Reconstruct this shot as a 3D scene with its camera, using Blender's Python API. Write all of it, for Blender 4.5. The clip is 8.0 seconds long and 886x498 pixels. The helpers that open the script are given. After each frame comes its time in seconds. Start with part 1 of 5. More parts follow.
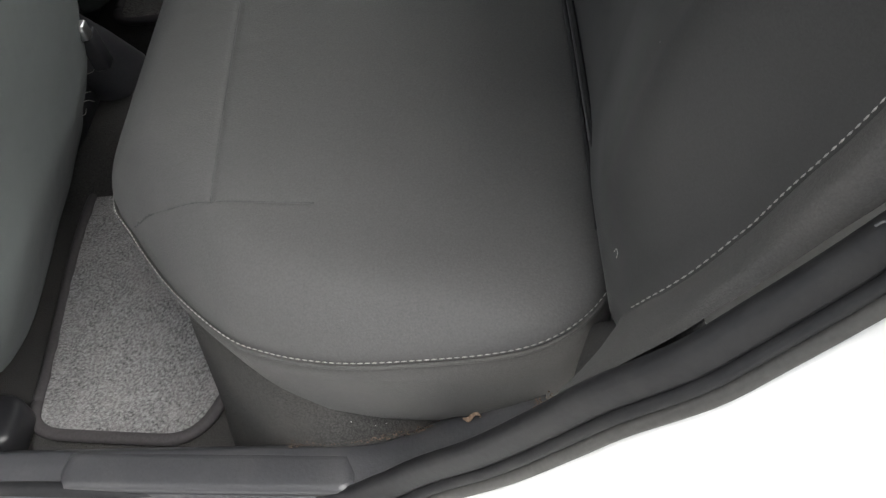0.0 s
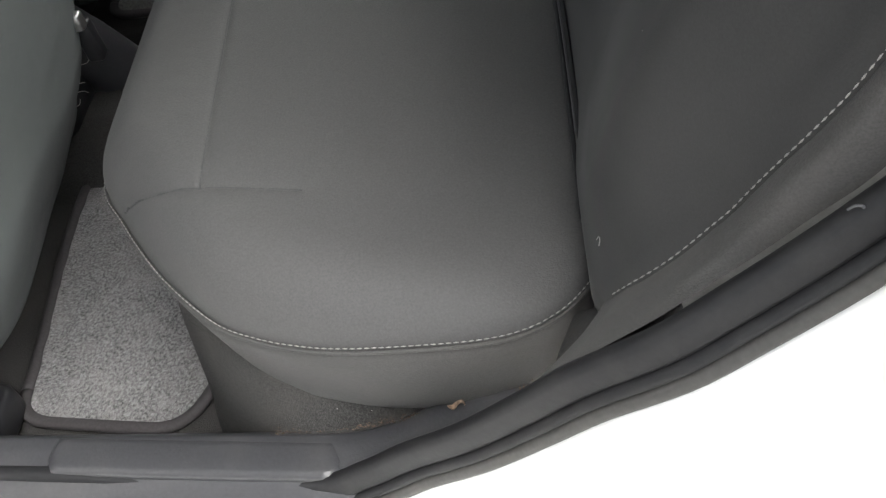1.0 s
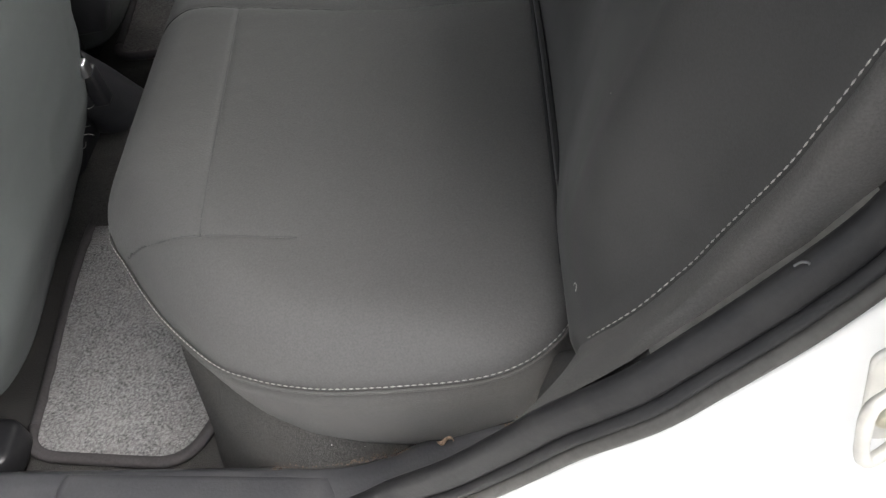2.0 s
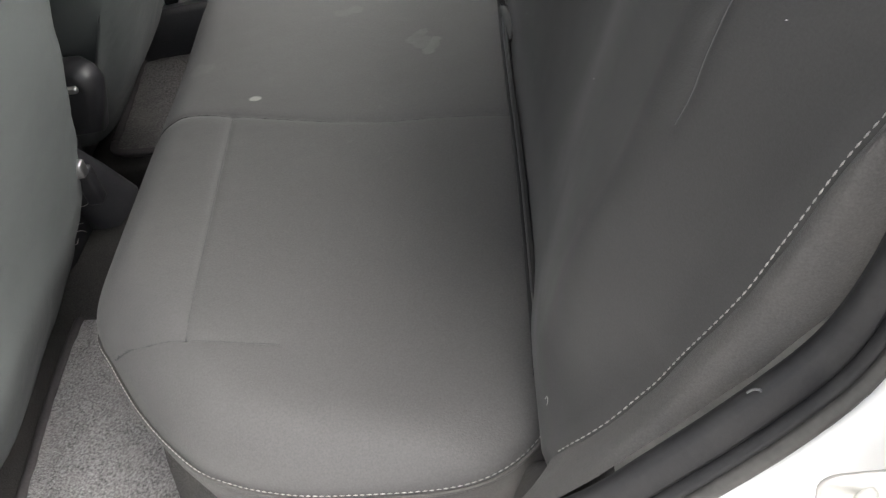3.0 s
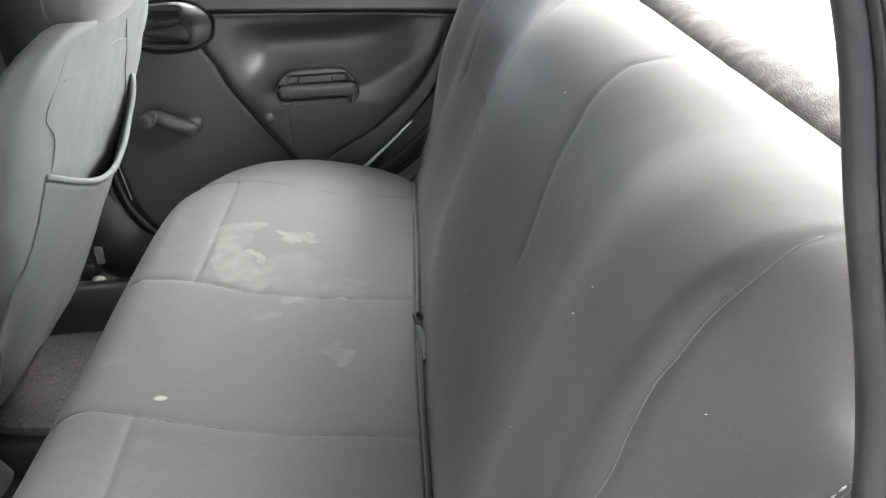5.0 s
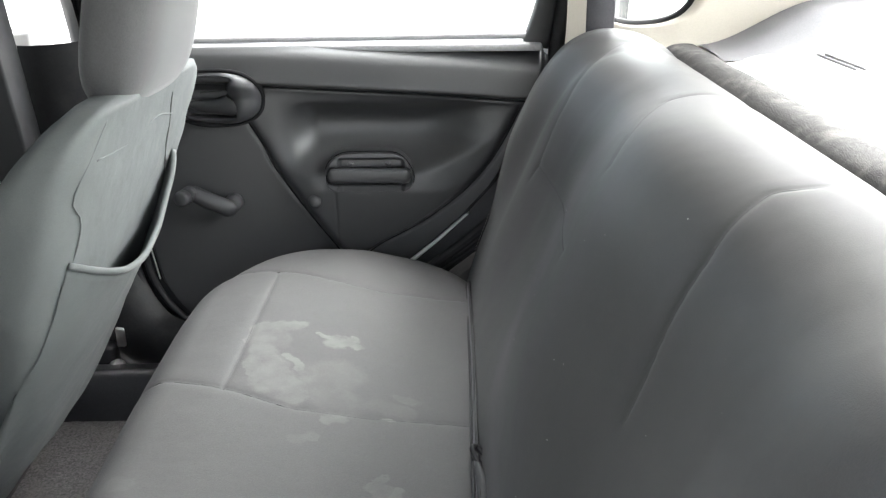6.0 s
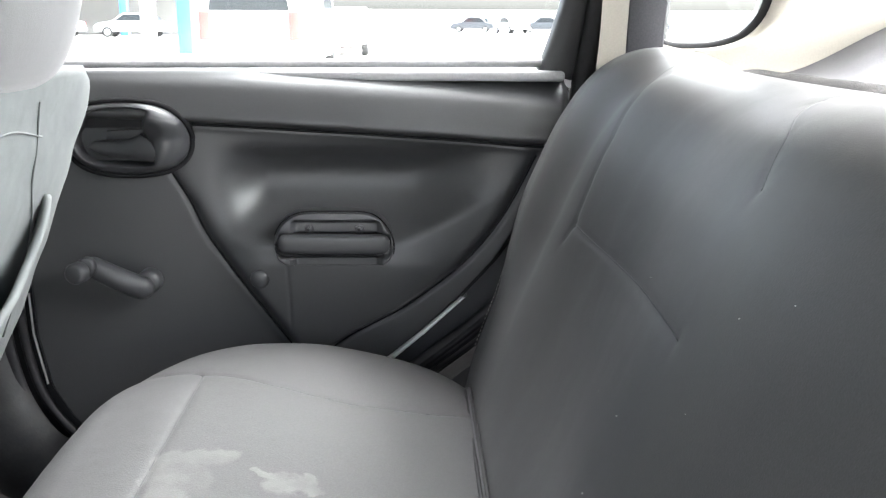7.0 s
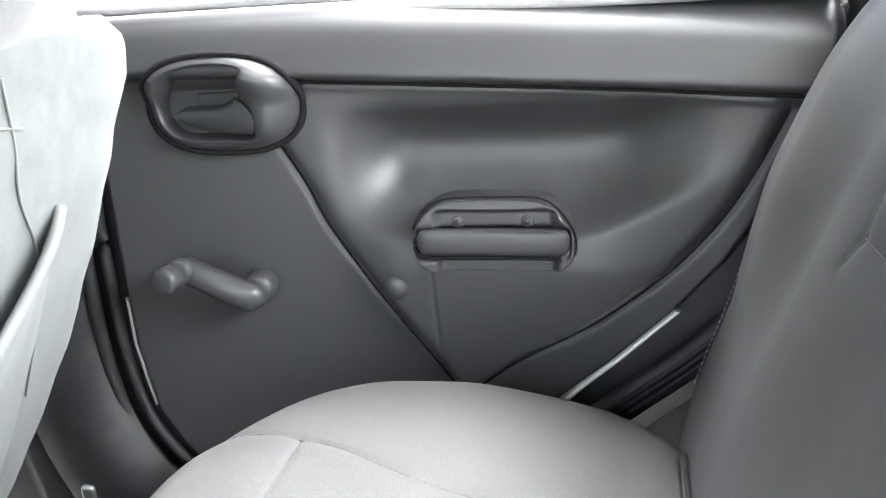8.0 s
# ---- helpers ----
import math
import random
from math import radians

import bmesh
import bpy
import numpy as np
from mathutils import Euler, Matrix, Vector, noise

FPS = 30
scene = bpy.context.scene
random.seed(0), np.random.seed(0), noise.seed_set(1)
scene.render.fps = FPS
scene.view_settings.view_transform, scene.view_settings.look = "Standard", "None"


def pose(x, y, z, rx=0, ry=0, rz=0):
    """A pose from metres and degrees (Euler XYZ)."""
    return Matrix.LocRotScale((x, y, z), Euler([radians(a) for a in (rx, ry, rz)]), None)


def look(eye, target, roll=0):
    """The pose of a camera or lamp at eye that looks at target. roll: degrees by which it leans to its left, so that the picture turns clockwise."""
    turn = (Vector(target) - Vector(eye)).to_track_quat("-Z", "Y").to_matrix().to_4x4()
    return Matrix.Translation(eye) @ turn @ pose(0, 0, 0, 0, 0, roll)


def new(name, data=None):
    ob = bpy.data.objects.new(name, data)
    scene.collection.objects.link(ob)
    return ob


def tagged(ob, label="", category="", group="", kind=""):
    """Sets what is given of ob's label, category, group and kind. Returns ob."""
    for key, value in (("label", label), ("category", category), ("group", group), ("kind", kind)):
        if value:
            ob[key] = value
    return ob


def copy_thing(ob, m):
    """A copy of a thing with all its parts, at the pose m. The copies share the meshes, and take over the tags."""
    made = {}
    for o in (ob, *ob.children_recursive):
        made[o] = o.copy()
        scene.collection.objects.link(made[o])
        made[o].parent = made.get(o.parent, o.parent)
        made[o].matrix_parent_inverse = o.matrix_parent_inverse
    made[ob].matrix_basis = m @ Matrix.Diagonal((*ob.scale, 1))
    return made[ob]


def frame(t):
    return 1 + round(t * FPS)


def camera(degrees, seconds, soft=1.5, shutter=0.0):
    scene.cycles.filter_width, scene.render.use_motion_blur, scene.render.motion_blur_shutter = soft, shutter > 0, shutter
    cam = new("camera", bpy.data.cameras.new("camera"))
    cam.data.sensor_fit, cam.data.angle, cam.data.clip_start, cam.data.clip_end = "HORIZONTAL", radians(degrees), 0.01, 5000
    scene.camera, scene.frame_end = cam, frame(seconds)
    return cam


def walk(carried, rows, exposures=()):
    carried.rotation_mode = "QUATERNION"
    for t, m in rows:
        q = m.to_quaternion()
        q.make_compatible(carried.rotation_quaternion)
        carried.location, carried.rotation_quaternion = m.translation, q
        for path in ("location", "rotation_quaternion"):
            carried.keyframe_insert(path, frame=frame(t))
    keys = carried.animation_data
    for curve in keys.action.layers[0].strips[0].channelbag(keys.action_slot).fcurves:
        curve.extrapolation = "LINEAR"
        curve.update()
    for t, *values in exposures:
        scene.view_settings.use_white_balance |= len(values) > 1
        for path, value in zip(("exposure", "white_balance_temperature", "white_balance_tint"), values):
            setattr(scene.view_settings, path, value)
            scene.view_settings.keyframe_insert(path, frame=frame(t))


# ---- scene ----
cam = camera(50.6, 8.0, soft=1.3)
PATH = [
    (0, (0.0009, -0.3617, 1.0498), (-0.3204, 0.9758, -0.4020), -17.90),
    (0.5, (0.0031, -0.3666, 1.0437), (-0.3177, 0.9659, -0.4129), -17.81),
    (1, (0.0087, -0.3732, 1.0454), (-0.3071, 0.9684, -0.4039), -17.05),
    (1.2, (0.0120, -0.3727, 1.0466), (-0.3044, 0.9627, -0.4082), -16.83),
    (2.3, (0.0360, -0.3889, 1.0918), (-0.2810, 1.0162, -0.2957), -17.23),
    (2.5, (0.0403, -0.3898, 1.0981), (-0.2746, 1.0366, -0.2680), -16.88),
    (3, (0.0428, -0.3916, 1.1100), (-0.2262, 1.1128, -0.1801), -14.45),
    (3.2, (0.0412, -0.3900, 1.1143), (-0.2016, 1.1457, -0.1436), -13.95),
    (3.5, (0.0436, -0.3922, 1.1166), (-0.1543, 1.1945, -0.0848), -11.99),
    (4, (0.0440, -0.3923, 1.1242), (-0.0464, 1.2847, 0.0381), -9.24),
    (4.5, (0.0391, -0.3931, 1.1319), (0.0230, 1.3707, 0.1893), -5.69),
    (5, (0.0305, -0.3715, 1.1442), (0.0431, 1.4543, 0.3279), -3.78),
    (5.2, (0.0253, -0.3531, 1.1476), (0.0311, 1.4927, 0.3778), -3.16),
    (6.3, (-0.0478, -0.1227, 1.1268), (-0.0559, 1.7721, 0.4865), 0.47),
    (6.5, (-0.0674, -0.0469, 1.0908), (-0.0068, 1.8593, 0.4885), 0.92),
    (6.7, (-0.0733, 0.0338, 1.0494), (0.0100, 1.9543, 0.4974), 0.09),
    (7, (-0.0610, 0.1617, 0.9967), (-0.0076, 2.1047, 0.5256), 0.25),
    (7.1, (-0.0520, 0.2083, 0.9818), (-0.0094, 2.1560, 0.5297), -0.39),
    (7.3, (-0.0287, 0.3012, 0.9582), (0.0029, 2.2488, 0.5045), -0.72),
    (7.5, (-0.0186, 0.3833, 0.9542), (-0.0829, 2.3225, 0.4690), -0.89),
    (7.6, (-0.0194, 0.4188, 0.9561), (-0.1452, 2.3498, 0.4506), -2.24),
    (7.8, (-0.0280, 0.4722, 0.9656), (-0.3030, 2.3714, 0.4021), -3.36),
    (8, (-0.0329, 0.5057, 0.9846), (-0.4514, 2.3611, 0.3664), -3.96),
]
EXPOSURES = [(0, 2.2, 6550, 8), (0.6, 2.35, 6550, 8), (2.5, 2.5, 6650, 10), (3.5, 3.33, 6750, 11), (4, 3.43, 6800, 12), (5, 3.9, 6550, 10), (6.5, 3.65, 6350, 9), (7.2, 4.3, 6300, 11), (8, 4.9, 6300, 11)]
walk(cam, [(t, look(eye, target, roll)) for t, eye, target, roll in PATH], EXPOSURES)

# ---- world, sun, exposure ----
world = bpy.data.worlds.new("sky")
scene.world = world
world.use_nodes = True
wn = world.node_tree.nodes
sky = wn.new("ShaderNodeTexSky")
sky.sky_type = "NISHITA"
sky.sun_disc = False
sky.sun_elevation = radians(57)
sky.sun_rotation = radians(92)
sky.air_density, sky.dust_density = 1.0, 4.0
wn["Background"].inputs["Strength"].default_value = 0.07
pale = wn.new("ShaderNodeHueSaturation")      # thin white cloud: little colour
pale.inputs["Saturation"].default_value = 0.35
world.node_tree.links.new(sky.outputs[0], pale.inputs["Color"])
world.node_tree.links.new(pale.outputs[0], wn["Background"].inputs["Color"])
sun = new("sun", bpy.data.lights.new("sun", "SUN"))
sun.data.energy, sun.data.angle, sun.data.color = 5.0, radians(105), (1.0, 0.985, 0.97)
sun.matrix_world = look((3.1, 1.1, 3.6), (0.0, 0.0, 0.0))


# ---- materials ----
def mat(name, color, rough=0.6, metal=0.0, spec=0.5, grain=None, stain=None, bump=None, bump2=None, sheen=0.0, coat=0.0):
    """color: base; grain: (scale, amount) fine colour change; stain: (scale, amount, colour) large; bump: (scale, strength)."""
    m = bpy.data.materials.new(name)
    m.use_nodes = True
    n, l = m.node_tree.nodes, m.node_tree.links
    b = n["Principled BSDF"]
    b.inputs["Roughness"].default_value = rough
    b.inputs["Metallic"].default_value = metal
    b.inputs["Specular IOR Level"].default_value = spec
    b.inputs["Sheen Weight"].default_value = sheen
    b.inputs["Sheen Roughness"].default_value = 0.5
    b.inputs["Coat Weight"].default_value = coat
    tc = n.new("ShaderNodeTexCoord")
    col = n.new("ShaderNodeRGB")
    col.outputs[0].default_value = (*color, 1)
    out = col.outputs[0]
    if grain:
        t = n.new("ShaderNodeTexNoise")
        t.inputs["Scale"].default_value, t.inputs["Detail"].default_value = grain[0], 4
        l.new(tc.outputs["Object"], t.inputs["Vector"])
        r = n.new("ShaderNodeMapRange")
        r.inputs["From Min"].default_value, r.inputs["From Max"].default_value = 0.3, 0.7
        r.inputs["To Min"].default_value, r.inputs["To Max"].default_value = 1 - grain[1], 1 + grain[1]
        l.new(t.outputs["Fac"], r.inputs["Value"])
        mul = n.new("ShaderNodeVectorMath")
        mul.operation = "SCALE"
        l.new(out, mul.inputs[0])
        l.new(r.outputs[0], mul.inputs["Scale"])
        out = mul.outputs[0]
    if stain:
        t = n.new("ShaderNodeTexNoise")
        t.inputs["Scale"].default_value, t.inputs["Detail"].default_value = stain[0], 6
        l.new(tc.outputs["Object"], t.inputs["Vector"])
        r = n.new("ShaderNodeMapRange")
        r.inputs["From Min"].default_value, r.inputs["From Max"].default_value = 0.48, 0.75
        r.inputs["To Min"].default_value, r.inputs["To Max"].default_value = 0, stain[1]
        l.new(t.outputs["Fac"], r.inputs["Value"])
        mix = n.new("ShaderNodeMix")
        mix.data_type = "RGBA"
        l.new(r.outputs[0], mix.inputs[0])
        l.new(out, mix.inputs[6])
        mix.inputs[7].default_value = (*stain[2], 1)
        out = mix.outputs[2]
        rr = n.new("ShaderNodeMapRange")
        rr.inputs["To Min"].default_value, rr.inputs["To Max"].default_value = max(0.02, rough - 0.08), min(1, rough + 0.08)
        l.new(t.outputs["Fac"], rr.inputs["Value"])
        l.new(rr.outputs[0], b.inputs["Roughness"])
    l.new(out, b.inputs["Base Color"])
    last = None
    for bp in (bump, bump2):
        if not bp:
            continue
        t = n.new("ShaderNodeTexNoise")
        t.inputs["Scale"].default_value, t.inputs["Detail"].default_value = bp[0], 3
        l.new(tc.outputs["Object"], t.inputs["Vector"])
        bu = n.new("ShaderNodeBump")
        bu.inputs["Strength"].default_value, bu.inputs["Distance"].default_value = bp[1], bp[2]
        l.new(t.outputs["Fac"], bu.inputs["Height"])
        if last:
            l.new(last, bu.inputs["Normal"])
        last = bu.outputs[0]
    if last:
        l.new(last, b.inputs["Normal"])
    return m


def add_blotch(m, centre, radii, scale, threshold, colour, amount):
    """A pale powdery mark with a ragged shape round centre (object coordinates)."""
    n, l = m.node_tree.nodes, m.node_tree.links
    b = n["Principled BSDF"]
    src = b.inputs["Base Color"].links[0].from_socket
    tc = n.new("ShaderNodeTexCoord")
    mp = n.new("ShaderNodeMapping")
    mp.vector_type = "POINT"
    mp.inputs["Location"].default_value = [-c / r for c, r in zip(centre, radii)]
    mp.inputs["Scale"].default_value = [1 / r for r in radii]
    l.new(tc.outputs["Object"], mp.inputs["Vector"])
    ln = n.new("ShaderNodeVectorMath")
    ln.operation = "LENGTH"
    l.new(mp.outputs[0], ln.inputs[0])
    t = n.new("ShaderNodeTexNoise")
    t.inputs["Scale"].default_value, t.inputs["Detail"].default_value, t.inputs["Distortion"].default_value = scale, 6, 0.5
    l.new(tc.outputs["Object"], t.inputs["Vector"])
    sub = n.new("ShaderNodeMath")
    sub.operation = "MULTIPLY_ADD"
    l.new(ln.outputs["Value"], sub.inputs[0])
    sub.inputs[1].default_value = -0.32
    l.new(t.outputs["Fac"], sub.inputs[2])
    r = n.new("ShaderNodeMapRange")
    r.inputs["From Min"].default_value, r.inputs["From Max"].default_value = threshold, threshold + 0.26
    r.inputs["To Min"].default_value, r.inputs["To Max"].default_value = 0, 0.62 * amount
    l.new(sub.outputs[0], r.inputs["Value"])
    mix = n.new("ShaderNodeMix")
    mix.data_type = "RGBA"
    l.new(r.outputs[0], mix.inputs[0])
    l.new(src, mix.inputs[6])
    mix.inputs[7].default_value = (*colour, 1)
    l.new(mix.outputs[2], b.inputs["Base Color"])


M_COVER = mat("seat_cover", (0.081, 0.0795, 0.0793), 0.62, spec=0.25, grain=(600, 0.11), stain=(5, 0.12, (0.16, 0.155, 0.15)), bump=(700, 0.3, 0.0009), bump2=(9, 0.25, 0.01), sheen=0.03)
# the cushion's fabric again, darkened to put shade on the backrest face
M_BACK_SHADED = mat("backrest_cover_shaded", (0.030, 0.0298, 0.0298), 0.52, spec=0.4, grain=(600, 0.11), stain=(5, 0.12, (0.085, 0.083, 0.08)), bump=(900, 0.18, 0.0007), bump2=(8, 0.2, 0.008), sheen=0.085)
M_FRONT = mat("front_seat_cover", (0.083, 0.091, 0.09), 0.72, spec=0.25, grain=(900, 0.08), stain=(6, 0.15, (0.115, 0.12, 0.118)), bump=(1400, 0.25, 0.0006), bump2=(12, 0.35, 0.012), sheen=0.04)
# cloth of the bolster fold, with the hollow's shade put into its colour
M_SHADED_CLOTH = mat("shaded_cloth", (0.026, 0.025, 0.025), 0.85, grain=(400, 0.3), stain=(40, 0.3, (0.06, 0.05, 0.042)), bump=(300, 0.4, 0.002))
M_HEAD = mat("headrest_cover", (0.06, 0.061, 0.062), 0.7, spec=0.3, grain=(520, 0.12), stain=(7, 0.15, (0.08, 0.08, 0.08)), bump=(700, 0.25, 0.0008), sheen=0.2)
M_SIDE = mat("side_fabric", (0.056, 0.054, 0.0525), 0.85, grain=(700, 0.22), stain=(14, 0.25, (0.105, 0.095, 0.085)), bump=(900, 0.4, 0.001), sheen=0.05)
M_SEAM = mat("seam", (0.05, 0.051, 0.052), 0.7, grain=(600, 0.1))
M_THREAD = mat("thread", (0.33, 0.32, 0.30), 0.6, grain=(400, 0.1))
M_PIPING = mat("piping", (0.010, 0.010, 0.011), 0.6, grain=(200, 0.1))
M_PLASTIC = mat("grey_plastic", (0.039, 0.040, 0.0415), 0.42, spec=0.6, grain=(500, 0.06), stain=(7, 0.08, (0.09, 0.09, 0.09)), bump=(900, 0.12, 0.0006))
M_PLASTIC2 = mat("handle_plastic", (0.041, 0.042, 0.044), 0.36, spec=0.5, grain=(400, 0.05), stain=(20, 0.1, (0.1, 0.1, 0.1)), bump=(900, 0.08, 0.0005))
M_SILL = mat("sill_plastic", (0.045, 0.045, 0.049), 0.32, grain=(300, 0.1), stain=(16, 0.25, (0.13, 0.125, 0.12)), bump=(350, 0.2, 0.001))
M_RUBBER = mat("rubber_seal", (0.013, 0.013, 0.0145), 0.55, spec=0.35, grain=(250, 0.15), stain=(34, 0.5, (0.036, 0.035, 0.034)), bump=(160, 0.2, 0.0012))
# lighter copy of the seal rubber: outside light painted on the near ridge
M_RIDGE_LIT = mat("lit_rubber", (0.055, 0.053, 0.050), 0.5, grain=(250, 0.15), stain=(20, 0.5, (0.10, 0.095, 0.088)), bump=(160, 0.2, 0.0012))
M_CARPET = mat("carpet", (0.046, 0.044, 0.042), 0.95, grain=(600, 0.6), stain=(18, 0.4, (0.075, 0.068, 0.06)), bump=(800, 0.8, 0.003))
M_MAT = mat("mat_pile", (0.185, 0.178, 0.18), 0.95, grain=(300, 0.75), stain=(26, 0.40, (0.33, 0.31, 0.305)), bump=(480, 0.9, 0.004), sheen=0.3)
# far mat's pile: base darkened in place of the footwell's weaker light
M_MAT_SHADED = mat("shaded_mat_pile", (0.105, 0.1, 0.098), 0.95, grain=(300, 0.7), stain=(20, 0.5, (0.17, 0.155, 0.14)), bump=(480, 0.9, 0.004), sheen=0.1)
M_BIND = mat("mat_binding", (0.055, 0.05, 0.052), 0.8, grain=(300, 0.15), bump=(500, 0.3, 0.001))
M_WHITE = mat("white_paint", (0.87, 0.865, 0.85), 0.3, grain=(40, 0.02), stain=(6, 0.05, (0.74, 0.72, 0.68)))
M_CREAM = mat("cream_trim", (0.52, 0.49, 0.425), 0.6, grain=(500, 0.05), stain=(5, 0.12, (0.52, 0.49, 0.42)), bump=(800, 0.15, 0.0006))
M_SHELF = mat("shelf_felt", (0.34, 0.34, 0.335), 0.95, grain=(500, 0.25), stain=(9, 0.3, (0.42, 0.41, 0.39)), bump=(600, 0.6, 0.003), sheen=0.3)
M_FELT = mat("felt_edge", (0.026, 0.025, 0.024), 0.98, grain=(700, 0.5), stain=(45, 0.6, (0.11, 0.105, 0.095)), bump=(700, 0.8, 0.003))
M_WING = mat("grey_wing", (0.085, 0.085, 0.09), 0.65, grain=(500, 0.12), stain=(8, 0.2, (0.12, 0.12, 0.12)), bump=(600, 0.2, 0.001))
M_CUP = mat("cup_plastic", (0.10, 0.105, 0.11), 0.45, grain=(300, 0.08), stain=(20, 0.2, (0.16, 0.16, 0.16)))
# the sky's reflection along the window ledge, painted as a pale base
M_SKY_GLARE = mat("sky_glare_strip", (0.26, 0.26, 0.265), 0.5, grain=(200, 0.1), stain=(20, 0.3, (0.4, 0.4, 0.39)))
M_BELT = mat("belt_webbing", (0.045, 0.045, 0.05), 0.7, grain=(500, 0.2), bump=(900, 0.3, 0.001))
M_CHROME = mat("metal", (0.75, 0.75, 0.74), 0.34, metal=1.0, grain=(60, 0.1), stain=(30, 0.3, (0.4, 0.38, 0.35)))
M_DULL = mat("dull_steel", (0.62, 0.61, 0.58), 0.5, metal=0.55, grain=(80, 0.1), stain=(40, 0.3, (0.5, 0.45, 0.36)))
M_ZINC = mat("zinc", (0.55, 0.52, 0.42), 0.35, metal=1.0, grain=(100, 0.15))
M_BLACK = mat("black_plastic", (0.018, 0.018, 0.02), 0.35, grain=(200, 0.1))
M_GAP = mat("joint_gap", (0.012, 0.012, 0.013), 0.9, spec=0.1, grain=(200, 0.1))
M_DIRT = mat("dirt", (0.12, 0.085, 0.062), 0.95, grain=(300, 0.5), bump=(300, 0.5, 0.003))
M_LEAF = mat("dry_leaf", (0.24, 0.17, 0.12), 0.8, grain=(300, 0.3))
M_LINT = mat("lint", (0.45, 0.44, 0.42), 0.8, grain=(300, 0.1))
M_LINER = mat("headliner", (0.5, 0.5, 0.48), 0.95, grain=(300, 0.06), bump=(500, 0.3, 0.002))
M_CONCRETE = mat("concrete", (0.25, 0.245, 0.235), 0.9, grain=(30, 0.12), stain=(0.35, 0.35, (0.2, 0.195, 0.185)), bump=(60, 0.3, 0.01))
M_BLUE = mat("blue_paint", (0.06, 0.22, 0.6), 0.45, grain=(20, 0.08), stain=(3, 0.2, (0.1, 0.28, 0.62)))
M_WALL = mat("pale_wall", (0.55, 0.54, 0.52), 0.85, grain=(12, 0.08), stain=(0.8, 0.2, (0.45, 0.44, 0.42)), bump=(40, 0.2, 0.005))
M_DARKGLASS = mat("car_window", (0.03, 0.035, 0.04), 0.08, grain=(5, 0.1))
M_TYRE = mat("tyre", (0.03, 0.03, 0.03), 0.85, grain=(60, 0.2))
M_RED = mat("tail_light", (0.55, 0.1, 0.09), 0.25, grain=(60, 0.1))
M_SILVER = mat("silver_paint", (0.45, 0.46, 0.47), 0.3, metal=0.4, grain=(60, 0.04), coat=0.5)
M_DARKPAINT = mat("dark_paint", (0.06, 0.065, 0.075), 0.3, grain=(60, 0.05), coat=0.5)
M_REDPAINT = mat("red_paint", (0.42, 0.13, 0.12), 0.3, grain=(60, 0.05), coat=0.5)
def add_strokes(m, strokes, colour, wander=0.024):
    """Dried pale marks: each stroke runs from one point to another on the cushion (x, y), with a width and a strength; ragged edges."""
    n, l = m.node_tree.nodes, m.node_tree.links
    b = n["Principled BSDF"]
    src = b.inputs["Base Color"].links[0].from_socket
    tc = n.new("ShaderNodeTexCoord")
    ragged = n.new("ShaderNodeTexNoise")
    ragged.inputs["Scale"].default_value, ragged.inputs["Detail"].default_value = 55, 5
    l.new(tc.outputs["Object"], ragged.inputs["Vector"])
    shift = n.new("ShaderNodeVectorMath")
    shift.operation = "MULTIPLY_ADD"
    l.new(ragged.outputs["Color"], shift.inputs[0])
    shift.inputs[1].default_value = (wander, wander, 0)
    l.new(tc.outputs["Object"], shift.inputs[2])
    flat = n.new("ShaderNodeVectorMath")
    flat.operation = "MULTIPLY_ADD"
    l.new(shift.outputs[0], flat.inputs[0])
    flat.inputs[1].default_value, flat.inputs[2].default_value = (1, 1, 0), (-wander / 2, -wander / 2, 0)
    total = None
    for ax, ay, bx, by, r, amount in strokes:
        d = Vector((bx - ax, by - ay, 0))
        pa = n.new("ShaderNodeVectorMath")
        pa.operation = "SUBTRACT"
        l.new(flat.outputs[0], pa.inputs[0])
        pa.inputs[1].default_value = (ax, ay, 0)
        dot = n.new("ShaderNodeVectorMath")
        dot.operation = "DOT_PRODUCT"
        l.new(pa.outputs[0], dot.inputs[0])
        dot.inputs[1].default_value = d / max(d.length_squared, 1e-9)
        along = n.new("ShaderNodeClamp")
        l.new(dot.outputs["Value"], along.inputs["Value"])
        foot = n.new("ShaderNodeVectorMath")
        foot.operation = "SCALE"
        foot.inputs[0].default_value = d
        l.new(along.outputs[0], foot.inputs["Scale"])
        far = n.new("ShaderNodeVectorMath")
        far.operation = "DISTANCE"
        l.new(pa.outputs[0], far.inputs[0])
        l.new(foot.outputs[0], far.inputs[1])
        fade = n.new("ShaderNodeMapRange")
        fade.inputs["From Min"].default_value, fade.inputs["From Max"].default_value = r * 1.15, r * 0.75
        fade.inputs["To Min"].default_value, fade.inputs["To Max"].default_value = 0, amount
        l.new(far.outputs["Value"], fade.inputs["Value"])
        if total:
            top = n.new("ShaderNodeMath")
            top.operation = "MAXIMUM"
            l.new(total, top.inputs[0])
            l.new(fade.outputs[0], top.inputs[1])
            total = top.outputs[0]
        else:
            total = fade.outputs[0]
    dust = n.new("ShaderNodeTexNoise")
    dust.inputs["Scale"].default_value, dust.inputs["Detail"].default_value = 38, 7
    l.new(tc.outputs["Object"], dust.inputs["Vector"])
    thin = n.new("ShaderNodeMapRange")
    thin.inputs["From Min"].default_value, thin.inputs["From Max"].default_value = 0.34, 0.6
    thin.inputs["To Min"].default_value, thin.inputs["To Max"].default_value = 0.35, 1.0
    l.new(dust.outputs["Fac"], thin.inputs["Value"])
    both = n.new("ShaderNodeMath")
    both.operation = "MULTIPLY"
    l.new(total, both.inputs[0])
